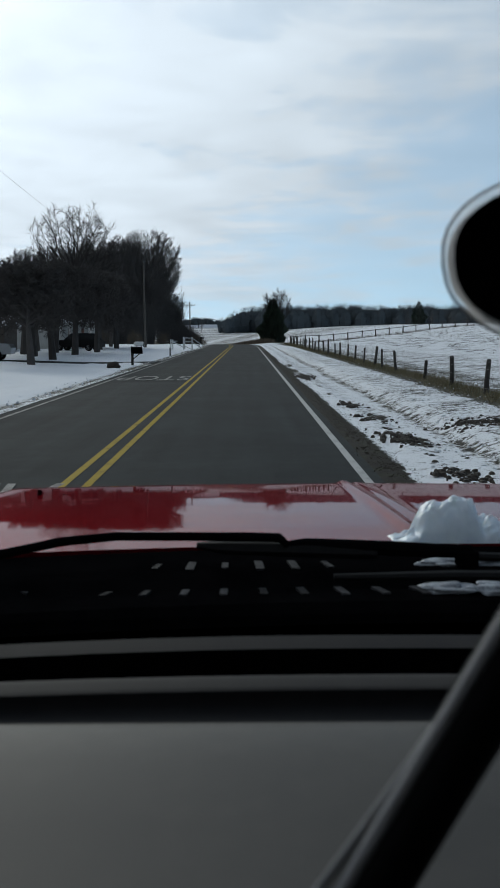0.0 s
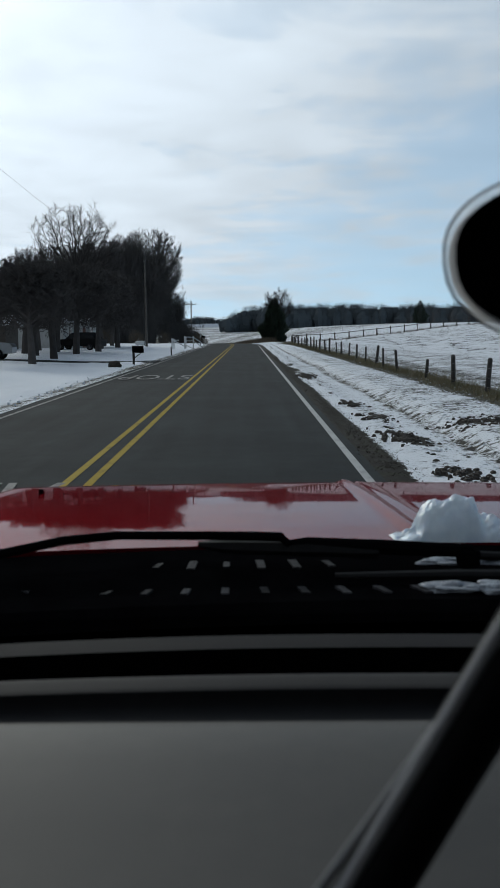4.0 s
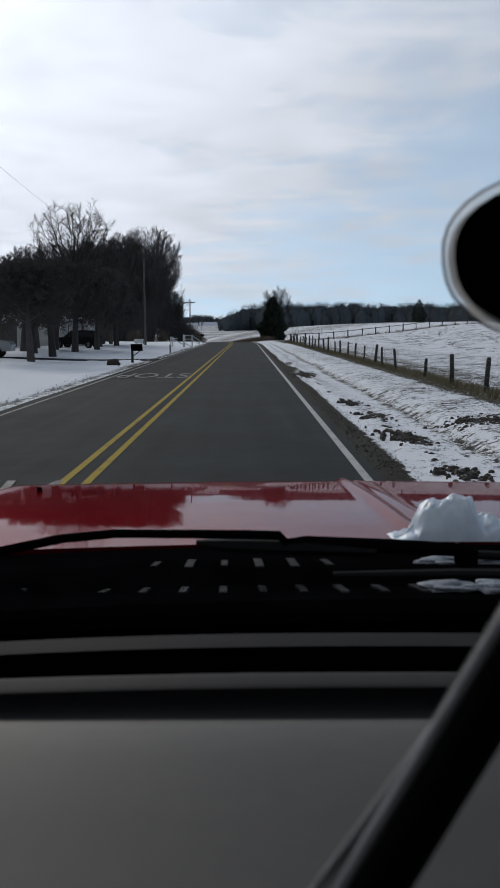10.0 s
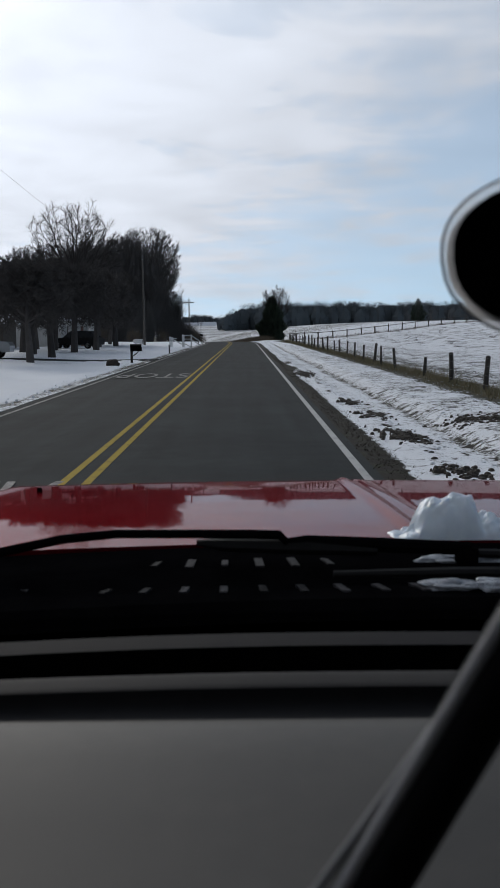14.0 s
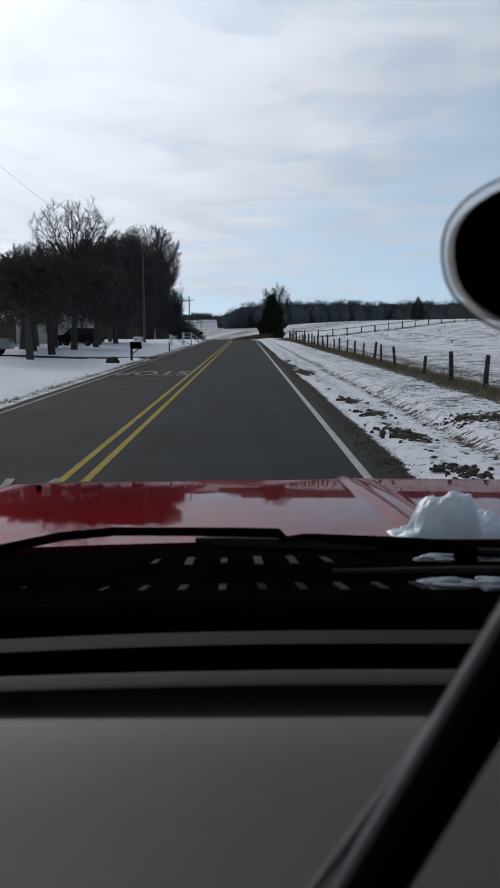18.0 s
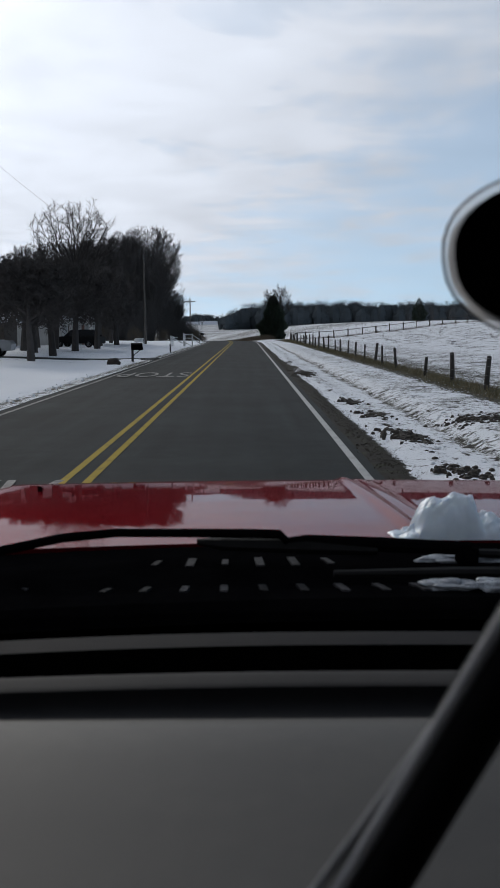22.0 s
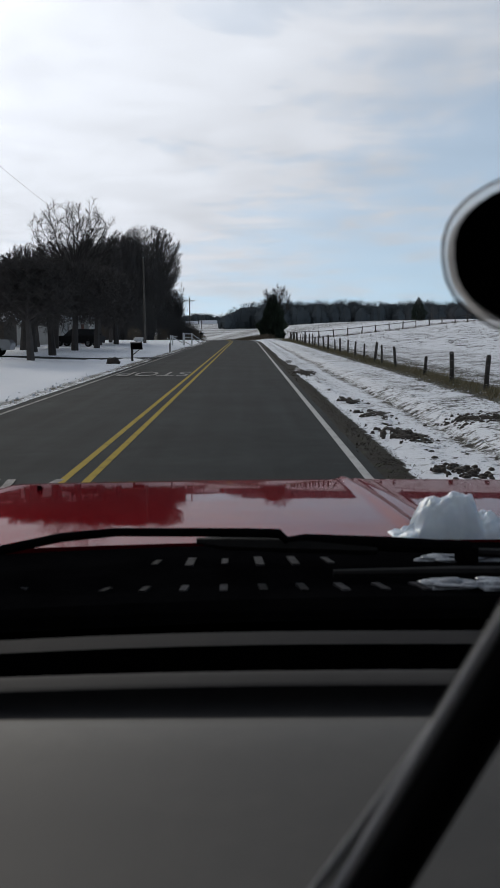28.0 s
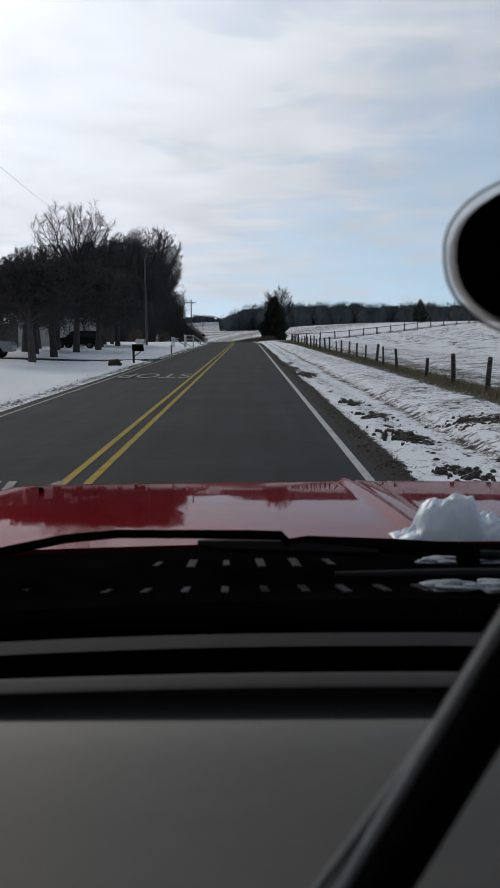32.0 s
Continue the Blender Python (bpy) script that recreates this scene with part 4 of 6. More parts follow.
# ---- trees ----
def grow(seed, h, limbs=9, spread=0.75, upright=0.25, depth=4, kids=5, trunk_r=None, start=0.22, twist=0.35, multi=1, fine=0.007):
    """A bare tree as two sets of tapered tubes: trunk with limbs, and the crown of branches and twigs."""
    rnd = random.Random(seed)
    wood, crown = Geo(), Geo()

    def rv(k):
        return Vector((rnd.uniform(-k, k), rnd.uniform(-k, k), rnd.uniform(-k, k)))

    def branch(p, d, length, r, level):
        segs = 4 if level <= 1 else (3 if level == 2 else 2)
        pts, rad = [p.copy()], [r]
        q = p.copy()
        for i in range(segs):
            d = (d + rv(twist * (0.6 if level else 0.15)) + Vector((0, 0, upright * (0.7 if level else 0.2)))).normalized()
            q = q + d * (length / segs)
            pts.append(q.copy())
            rad.append(max(fine * 0.85, r * (1 - 0.75 * (i + 1) / segs)))
        (wood if level <= 1 else crown).tube(pts, rad, 7 if level == 0 else (5 if level == 1 else 3), False)
        if level >= depth:
            return
        n = limbs if level == 0 else kids
        for k in range(n):
            t = (start + (1 - start) * (k + rnd.random() * 0.8) / n) if level == 0 else 0.25 + 0.75 * (k + rnd.random()) / n
            i = min(segs - 1, int(t * segs))
            f = t * segs - i
            o = pts[i].lerp(pts[i + 1], min(1, f))
            along = (pts[i + 1] - pts[i]).normalized()
            side = along.orthogonal().normalized()
            side.rotate(Matrix.Rotation(k * 2.4 + rnd.uniform(-0.5, 0.5), 3, along))
            nd = (along * (1 - spread * 0.55) + side * spread).normalized()
            ll = length * rnd.uniform(0.42, 0.66) * (1.15 - 0.45 * t)
            branch(o, nd, ll, max(fine, rad[i] * rnd.uniform(0.42, 0.6)), level + 1)

    for k in range(multi):
        base = Vector((rnd.uniform(-0.5, 0.5), rnd.uniform(-0.5, 0.5), -0.2)) if multi > 1 else Vector((0, 0, -0.2))
        lean = Vector((rnd.uniform(-.18, .18), rnd.uniform(-.18, .18), 1)) if multi > 1 else Vector((0, 0, 1))
        branch(base, lean.normalized(), h * 0.72 * (rnd.uniform(0.8, 1) if multi > 1 else 1), trunk_r or h * 0.022, 0)
    return wood, crown


def tree_thing(name, label, wood, crown, at, scale=1.0, turn=0.0, group="", mats=("bark", "twig"), crown_label="", extra=None):
    t = thing(name, label, "tree", at, group)
    t.matrix_world = pose(*at, 0, 0, turn) @ Matrix.Scale(scale, 4)
    part("trunk", wood, mats[0], t, "", False, False)
    part("crown", crown, mats[1], t, crown_label, False, False)
    if extra:
        part(extra[0], extra[1], extra[2], t, extra[3], False, False)
    return t


def place(t, x, y, scale=1.0, turn=0.0, sink=0.0, tall=1.0):
    s = Matrix.Diagonal((scale, scale, scale * tall, 1))
    c = copy_thing(t, Matrix.Identity(4))
    c.matrix_basis = pose(x, y, height(x, y) - sink, 0, 0, turn) @ s
    return c


def tufts(g, rnd, centre, n, size, dirs):
    """Small leaf sprays round a centre."""
    for _ in range(n):
        d = Vector((rnd.gauss(0, 1), rnd.gauss(0, 1), rnd.gauss(0, 0.8))).normalized()
        p = Vector(centre) + Vector((d.x * dirs[0], d.y * dirs[1], d.z * dirs[2])) * rnd.random() ** 0.4
        a = Vector((rnd.gauss(0, 1), rnd.gauss(0, 1), rnd.gauss(0, 1))).normalized() * size * rnd.uniform(0.6, 1.4)
        b = a.orthogonal().normalized() * size * rnd.uniform(0.25, 0.5)
        b.rotate(Matrix.Rotation(rnd.uniform(0, 6.28), 3, a.normalized()))
        g.add([p - a, p + b, p + a, p - b], [(0, 1, 2, 3)])


def cedar_geo(seed, h, r, n=7000, low=0.02, spiky=1.0):
    """An upright evergreen: trunk, inner boughs and thousands of upswept sprays."""
    rnd = random.Random(seed)
    wood = Geo().tube([(0, 0, -0.3), (0.05, 0, h * 0.5), (0, 0, h * 0.97)], [h * 0.022, h * 0.012, 0.02], 8, False)
    crown = Geo()
    ph = [rnd.uniform(0, 6.28) for _ in range(6)]
    for i in range(n):
        t = low + (1 - low) * (1 - math.sqrt(rnd.random())) ** 0.85
        a = rnd.uniform(0, 2 * math.pi)
        wob = 1 + 0.20 * math.sin(3 * a + ph[0] + 9 * t) + 0.15 * math.sin(5 * a + ph[1] - 14 * t) + 0.10 * math.sin(2 * a + ph[2] + 23 * t)
        prof = r * min(1.0, (t + 0.16) / 0.42) ** 0.5 * min(1.0, (1 - t) / 0.72) ** 0.8
        rad = prof * wob * (0.55 + 0.45 * rnd.random() ** 0.5)
        p = Vector((rad * math.cos(a), rad * math.sin(a), h * t))
        out = Vector((math.cos(a), math.sin(a), 0.9 * spiky + rnd.uniform(-0.3, 0.5))).normalized()
        ln = rnd.uniform(0.16, 0.46) * (0.75 + 0.4 * (1 - t)) * h / 10 * (2.1 if i % 14 == 0 else 1.0)
        w = out.orthogonal().normalized() * ln * rnd.uniform(0.22, 0.36) * (0.5 if i % 14 == 0 else 1.0)
        w.rotate(Matrix.Rotation(rnd.uniform(0, 6.28), 3, out))
        crown.add([p - out * ln * 0.5, p + w, p + out * ln * 1.1, p - w], [(0, 1, 2, 3)])
    for i in range(int(n / 14)):
        t = rnd.uniform(low, 0.93)
        a = rnd.uniform(0, 2 * math.pi)
        rad = r * (1 - t) ** 0.72 * 0.85
        wood.tube([(0, 0, h * t), (rad * 0.6 * math.cos(a), rad * 0.6 * math.sin(a), h * t + 0.15), (rad * math.cos(a), rad * math.sin(a), h * t + 0.5)], [0.03, 0.02, 0.008], 3, False)
    return wood, crown


def shrub_geo(seed, r, h, n, size=0.12, stems=30):
    rnd = random.Random(seed)
    wood, crown = Geo(), Geo()
    for k in range(stems):
        a, q = rnd.uniform(0, 6.28), rnd.random() ** 0.6
        e = Vector((math.cos(a) * r * q, math.sin(a) * r * q, h * rnd.uniform(0.5, 1.08) * (1 - 0.35 * q * q)))
        wood.tube([(e.x * 0.2, e.y * 0.2, -0.1), e * 0.55 + Vector((0, 0, 0.1)), e], [0.02, 0.012, 0.004], 3, False)
    blobs = [(rnd.uniform(-r, r) * 0.7, rnd.uniform(-r, r) * 0.7, h * rnd.uniform(0.25, 0.75)) for _ in range(max(3, int(n / 160)))]
    for b in blobs:
        tufts(crown, rnd, b, int(n / len(blobs)), size, (r * 0.5, r * 0.5, h * 0.30))
    crown.v = [(x, y, max(z, 0.02)) for x, y, z in crown.v]
    return wood, crown


def weeds_geo(seed, spots, hmin, hmax, per, spread, lean=0.25, width=0.008):
    """Dry stalks standing in tufts on the ground: spots are (x, y)."""
    rnd = random.Random(seed)
    g = Geo()
    for x, y in spots:
        for _ in range(per):
            px_, py_ = x + rnd.gauss(0, spread), y + rnd.gauss(0, spread)
            z = height(px_, py_) - 0.03
            hh = rnd.uniform(hmin, hmax)
            dx, dy = rnd.gauss(0, lean) * hh, rnd.gauss(0, lean) * hh
            a = rnd.uniform(0, 3.14)
            wx, wy = math.cos(a) * width, math.sin(a) * width
            g.add([(px_ - wx, py_ - wy, z), (px_ + wx, py_ + wy, z), (px_ + dx * 0.5 + wx * .7, py_ + dy * 0.5 + wy * .7, z + hh * 0.6), (px_ + dx * 0.5 - wx * .7, py_ + dy * 0.5 - wy * .7, z + hh * 0.6), (px_ + dx, py_ + dy, z + hh)],
                  [(0, 1, 2, 3), (3, 2, 4)])
    return g


# cedar standing beside the road ahead, with a bare tree grown through it
w, c = cedar_geo(11, 9.3, 2.6, 12000)
cedar = tree_thing("cedar_tree", "dense dark green cedar tree on the snowy roadside bank", w, c, (5.5, 211, height(5.5, 211) - 0.1), mats=("bark", "cedar"))
w, c = grow(5, 13.0, 11, 0.42, 0.30, 4, 4, 0.12, 0.35, 0.25, 3, fine=0.028)
tree_thing("bare_tree", "slender bare tree rising through the cedar", w, c, (5.9, 212.5, height(5.9, 212.5)), 0.86, mats=("dark_limb", "dark_limb"))

# grove of bare trees with an ivy-dark understorey, left of the road
grove_label = "tall bare multi-stemmed tree with fine upright twigs"


def vase_tree(seed, h, r, leaders=150, side=34):
    """Many stems fanning up from one base to a rounded dome of fine twigs."""
    rnd_ = random.Random(seed)
    wood_, crown_ = Geo(), Geo()
    mid = 0.66 * h
    ph = [rnd_.uniform(0, 6.28) for _ in range(4)]

    def inside(p):
        v = Vector((p.x / r, p.y / r, (p.z - mid) / (h - mid) if p.z > mid else (p.z - mid) / (mid * 0.95)))
        a_ = math.atan2(v.y, v.x)
        return (math.hypot(v.x, v.y) ** 2.8 + abs(v.z) ** 2.8) ** (1 / 2.8) < (1.0 + 0.06 * math.sin(3 * a_ + ph[0] + 2 * v.z) + 0.05 * math.sin(5 * a_ + ph[1] - 5 * v.z)) * rnd_.uniform(0.92, 1.05)

    def held(o, p):
        """Shorten a twig until its tip lies inside the dome."""
        for _ in range(5):
            if inside(p):
                break
            p = o + (p - o) * 0.65
        return p

    for k in range(leaders):
        a_ = rnd_.uniform(0, 6.283)
        tz = rnd_.uniform(-0.5, 1.0)
        q = max(0.0, 1 - abs(tz) ** 2.8) ** 0.42 * rnd_.uniform(0.72, 1.0)
        e = Vector((r * q * math.cos(a_), r * q * math.sin(a_), mid + (h - mid) * tz * 0.95))
        b0 = Vector((0.35 * math.cos(a_) * q, 0.35 * math.sin(a_) * q, -0.1))
        pts = []
        for i in range(8):
            t = i / 7
            flare = 0.35 * t + 0.65 * t ** 1.8
            pts.append(Vector((b0.x + (e.x - b0.x) * flare, b0.y + (e.y - b0.y) * flare, b0.z + (e.z - b0.z) * t ** 0.92)) + Vector((rnd_.gauss(0, 0.035), rnd_.gauss(0, 0.035), 0)))
        thick = rnd_.uniform(0.03, 0.07)
        (wood_ if k < leaders // 3 else crown_).tube(pts, [thick * (1 - 0.80 * i / 7) for i in range(8)], 5 if k < leaders // 3 else 4, False)
        for j in range(side):
            t = 0.38 + 0.62 * ((j + rnd_.random()) / side) ** 0.7
            i = min(6, int(t * 7))
            o = pts[i].lerp(pts[i + 1], min(1.0, t * 7 - i))
            d = ((pts[i + 1] - pts[i]).normalized() + Vector((rnd_.gauss(0, 0.5), rnd_.gauss(0, 0.5), rnd_.uniform(-0.2, 0.15)))).normalized()
            ln = rnd_.uniform(0.5, 1.25) * h / 13
            m1 = held(o, o + d * ln * 0.5 + Vector((rnd_.gauss(0, 0.02), rnd_.gauss(0, 0.02), 0.02)))
            crown_.tube([o, m1, held(m1, o + d * ln)], [0.017, 0.014, 0.008], 3, False)
            for _ in range(3):
                d2 = (d + Vector((rnd_.gauss(0, 0.4), rnd_.gauss(0, 0.4), rnd_.uniform(0, 0.3)))).normalized()
                crown_.tube([m1, held(m1, m1 + d2 * ln * rnd_.uniform(0.35, 0.75))], [0.013, 0.008], 3, False)
    return wood_, crown_


variants = []
for i, sd in enumerate((21, 22, 23)):
    w, c = vase_tree(sd, 12.2, 3.15)
    variants.append(tree_thing("bare_tree", grove_label, w, c, (-300, -300 + 20 * i, -60), group="roadside grove"))
grove_spots = [(-17.9, 196, 1.76), (-23.0, 193, 1.62), (-28, 196, 1.60), (-19.5, 203, 1.62), (-25.0, 204, 1.65), (-31.5, 198, 1.56), (-36.0, 194, 1.50), (-41.0, 198, 1.5), (-14.4, 203, 0.85), (-30.0, 208, 1.6), (-46.0, 196, 1.3)]
for k, (x, y, s) in enumerate(grove_spots):
    if k < 3:
        variants[k].matrix_basis = pose(x, y, height(x, y), 0, 0, k * 70) @ Matrix.Diagonal((s * (1.12 if k == 0 else 0.95), s * (1.12 if k == 0 else 0.95), s, 1))
    else:
        place(variants[k % 3], x, y, s, k * 67)

w, c = grow(24, 9.5, 6, 0.4, 0.3, 4, 4, 0.10, 0.5, 0.3, 2)
tree_thing("bare_tree", "slender leaning bare tree at the edge of the grove", w, c, (-12.2, 199, height(-12.2, 199)), 1.3)

# ivy and undergrowth below the grove
rnd = random.Random(4)
w, c = shrub_geo(31, 2.2, 4.6, 14000, 0.058, 60)
ivy = thing("evergreen_shrub", "dark ivy-clad evergreen undergrowth beneath the bare grove", "shrub", (-12, 72, 0), "grove undergrowth")
part("stems", w, "twig", ivy, "", False, False)
part("foliage", c, "ivy", ivy, "", False, False)
ivy.matrix_basis = pose(-11.2, 199, height(-11.2, 199), 0, 0, 0)
for k, (x, y, s, tall) in enumerate([(-13.2, 198, 1.1, 1.0), (-12.6, 202, 1.0, 1.1), (-9.9, 204, 0.8, 0.8), (-15.5, 196, 1.3, 1.2), (-18.5, 193, 1.4, 1.5), (-21.5, 191, 1.4, 1.4), (-24.8, 191, 1.4, 1.6), (-28, 192, 1.4, 1.5),
                                     (-31.5, 192, 1.5, 1.5), (-35, 191, 1.5, 1.4), (-39, 192, 1.5, 1.4), (-16.2, 199, 1.0, 2.6), (-19.5, 198, 1.1, 2.8), (-23.5, 198, 1.1, 2.6), (-27, 200, 1.2, 2.6), (-31, 201, 1.2, 2.6),
                                     (-14.2, 206, 1.1, 1.4), (-11.5, 212, 1.0, 0.8), (-12.0, 222, 1.0, 0.8), (-43, 193, 1.6, 1.3), (-35.5, 199, 1.2, 2.4)]):
    place(ivy, x, y, s, k * 53, 0, tall)

# low bare brush in front of the grove and along the left bank
w, c = grow(41, 3.0, 16, 0.7, 0.15, 3, 5, 0.03, 0.05, 0.5, 4)
brush = thing("bare_bush", "tangled leafless bush beside the road", "bush", (-7.6, 102, 0), "roadside bushes")
part("stems", w, "twig", brush, "", False, False)
part("twigs", c, "brush", brush, "", False, False)
brush.matrix_basis = pose(-9.2, 196, height(-9.2, 196))
for k, (x, y, s) in enumerate([(-8.6, 206, 0.8), (-10.5, 216, 1.0), (-12.0, 228, 1.2), (-9.8, 188, 0.6), (-13, 240, 1.0), (-14.5, 186, 1.0), (-16, 250, 1.1), (-19.5, 184, 1.1), (-25, 182, 1.2)]):
    place(brush, x, y, s, k * 47)

# brush and weeds on the bank round the cedar
spots = [(bend(y) + rnd.uniform(3.9, 7.5), y) for y in [rnd.uniform(180, 250) for _ in range(420)]]
spots += [(bend(y) + rnd.uniform(2.6, 7.5), y) for y in [rnd.uniform(188, 226) for _ in range(160)]]
tagged(part("weeds", weeds_geo(7, spots, 0.35, 1.15, 16, 0.35, 0.25, 0.016), "brush", None, "tall dry brown weeds on the bank", False, False), category="weeds", kind="stuff")
spots = [(6.45 + rnd.gauss(0, 0.42), 12 + 150 * rnd.random() ** 1.4) for _ in range(2400)]
tagged(part("fence_grass", weeds_geo(8, spots, 0.08, 0.34, 9, 0.14, 0.45, 0.007), "straw", None, "dead grass standing along the fence line", False, False), category="grass", kind="stuff")
spots = []
while len(spots) < 2600:
    x, y = 4.6 + rnd.gauss(0, 1.0), 8 + 110 * rnd.random() ** 1.5
    if x > 2.7 and noise.noise((x * 1.3, y * 0.5, 3.3)) > -0.05:
        spots.append((x, y))
tagged(part("verge_grass", weeds_geo(9, spots, 0.03, 0.085, 9, 0.10, 0.7, 0.011), "straw", None, "short winter grass poking through verge snow", False, False), category="grass", kind="stuff")
spots = []
while len(spots) < 1500:
    x, y = rnd.uniform(7.2, 38), rnd.uniform(20, 190)
    if noise.noise((x * 0.5, y * 0.3, 6.1)) > 0.05:
        spots.append((x, y))
tagged(part("field_stubble", weeds_geo(10, spots, 0.04, 0.13, 16, 0.17, 0.7, 0.020), "soil", None, "dark clumps of stubble breaking through the field snow", False, False), category="grass", kind="stuff")

# matted brown grass on the bare strip beside the asphalt
rnd = random.Random(19)
spots = [(ROAD_R + 0.10 + abs(rnd.gauss(0, 0.20)), 6 + 90 * rnd.random() ** 1.6) for _ in range(1800)]
tagged(part("edge_grass", weeds_geo(16, spots, 0.02, 0.06, 8, 0.06, 0.9, 0.008), "soil", None, "matted dark grass along the asphalt edge", False, False), category="grass", kind="stuff")

# ploughed clods thrown on the verge
rnd = random.Random(12)
g = Geo()
for cx_, cy_, n, sx, sy in ((2.45, 39.5, 40, 0.18, 1.1), (2.6, 24.4, 24, 0.15, 0.5), (2.72, 20.6, 30, 0.18, 0.5), (2.70, 16.6, 44, 0.18, 0.8), (3.95, 17.6, 30, 0.2, 0.5), (4.5, 17.7, 30, 0.22, 0.45), (2.78, 12.3, 26, 0.18, 0.4)):
    for _ in range(3 * n):
        x, y, s = cx_ + rnd.gauss(0, sx), cy_ + rnd.gauss(0, sy), rnd.uniform(0.006, 0.034)
        z = height(x, y) + 0.06
        pts = [(math.cos(a) * s * rnd.uniform(0.7, 1.3), math.sin(a) * s * rnd.uniform(0.7, 1.3)) for a in [k * 1.047 for k in range(6)]]
        vs = [(x + p * 1.9, y + q * 1.9, z - 0.03) for p, q in pts] + [(x + p * 1.1, y + q * 1.1, z + s * rnd.uniform(0.2, 0.7)) for p, q in pts] + [(x, y, z + s * 0.8)]
        g.add(vs, [(k, (k + 1) % 6, 6 + (k + 1) % 6, 6 + k) for k in range(6)] + [(6 + k, 6 + (k + 1) % 6, 12) for k in range(6)])
tagged(part("soil_clods", g, "soil", None, "dark ploughed-up clods of earth on the snowy verge", False, False), category="soil", kind="stuff")


# crusted snow clumps along the verge
g = Geo()
for _ in range(2600):
    left = rnd.random() < 0.05
    y = 7 + 85 * rnd.random() ** 1.6
    x = (ROAD_L - 0.15 - abs(rnd.gauss(0, 0.5))) if left else (2.55 + rnd.random() ** 1.5 * 4.4)
    s = rnd.uniform(0.008, 0.030)
    z = height(x, y) + 0.045
    pts = [(math.cos(a) * s * rnd.uniform(0.6, 1.5), math.sin(a) * s * rnd.uniform(0.6, 1.5)) for a in [k * 1.047 for k in range(6)]]
    vs = [(x + p * 1.5, y + q * 1.5, z - 0.04) for p, q in pts] + [(x + p, y + q, z + s * rnd.uniform(0.15, 0.55)) for p, q in pts] + [(x, y, z + s * 0.6)]
    g.add(vs, [(k, (k + 1) % 6, 6 + (k + 1) % 6, 6 + k) for k in range(6)] + [(6 + k, 6 + (k + 1) % 6, 12) for k in range(6)])
tagged(part("snow_clumps", g, "snow", None, "crusted clumps of ploughed snow along the road edge", True, False), category="snow", kind="stuff")


# ---- field fences ----
def fence(name, label, spots, wires, seed):
    rnd_ = random.Random(seed)
    x0, y0 = spots[0][:2]
    f = thing(name, label, "fence", (x0, y0, height(x0, y0)))
    inv_ = Matrix.Translation((-x0, -y0, -height(x0, y0)))
    meshes = []
    for v in range(5):
        r = rnd_.uniform(0.050, 0.066)
        top_ = 1.0
        meshes.append(Geo().tube([(0, 0, -0.15), (0.01, 0, 0.45), (0.0, 0.01, top_ * 0.97), (0, 0, top_)], [r * 1.05, r, r * 0.95, r * 0.7], 9))
    meshes = [m.mesh("post", M["grey_wood"], False) for m in meshes]
    tops = []
    for k, (x, y, hh, fat) in enumerate(spots):
        p = new("post", meshes[k % 5])
        p.parent = f
        p.matrix_parent_inverse = inv_
        lx, ly = rnd_.gauss(0, 4), rnd_.gauss(0, 3)
        p.matrix_basis = pose(x, y, height(x, y), ly, lx, rnd_.uniform(0, 360)) @ Matrix.Diagonal((fat, fat, hh, 1))
        tops.append((x, y, height(x, y), hh))
    for wz in wires:
        pts = []
        for a, b in zip(tops, tops[1:]):
            pts.append((a[0] - 0.07, a[1], a[2] + wz))
            pts.append(((a[0] + b[0]) / 2 - 0.07, (a[1] + b[1]) / 2, (a[2] + b[2]) / 2 + wz - 0.02))
        pts.append((tops[-1][0] - 0.07, tops[-1][1], tops[-1][2] + wz))
        part("wire", Geo().tube(pts, 0.0035, 4, False), "steel", f, "", False, False).matrix_parent_inverse = inv_
    return f


rnd = random.Random(3)
line = [(6.55, 27.6, 1.0, 1.1), (6.5, 32.0, 1.0, 1.15), (6.55, 37.2, 0.72, 0.9), (6.45, 43.6, 0.92, 0.95), (6.5, 48.6, 0.95, 0.8), (6.5, 51.4, 1.05, 1.1), (6.45, 55.6, 0.9, 0.8), (6.5, 60.5, 0.95, 0.9), (6.55, 65.5, 1.0, 0.9)]
y = 70.5
while y < 166:
    line.append((6.5 + 0.6 * smoothstep(110, 166, y) + rnd.gauss(0, 0.08), y, rnd.uniform(0.9, 1.25), rnd.uniform(0.8, 1.3)))
    y += rnd.uniform(4.0, 5.4)
pre = []
y = 22.6
while y > -46:
    pre.append((6.5 + rnd.gauss(0, 0.08), y, rnd.uniform(0.9, 1.15), rnd.uniform(0.9, 1.3)))
    y -= rnd.uniform(4.0, 5.2)
fence("field_fence", "weathered wooden post-and-wire fence along the snowy field", pre[::-1] + line, (0.25, 0.5, 0.75, 0.95), 5)
line = [(7.3, 170, 1.2, 1.3)]
for k in range(1, 24):
    x = 7.3 + k * 2.45
    line.append((x, 170 + 1.1 * k + rnd.gauss(0, 0.1), rnd.uniform(1.15, 1.45), rnd.uniform(1.3, 2.0)))
fence("field_fence", "weathered post-and-wire fence climbing the snowy hill", line, (0.3, 0.6, 0.9, 1.1), 6)
part("top_rail", Geo().tube([(x, yy, height(x, yy) + 1.12) for x, yy, _, _ in line], 0.05, 5), "grey_wood", bpy.data.objects["field_fence.001"]).matrix_parent_inverse = Matrix.Translation((-7.3, -170, -height(7.3, 170)))


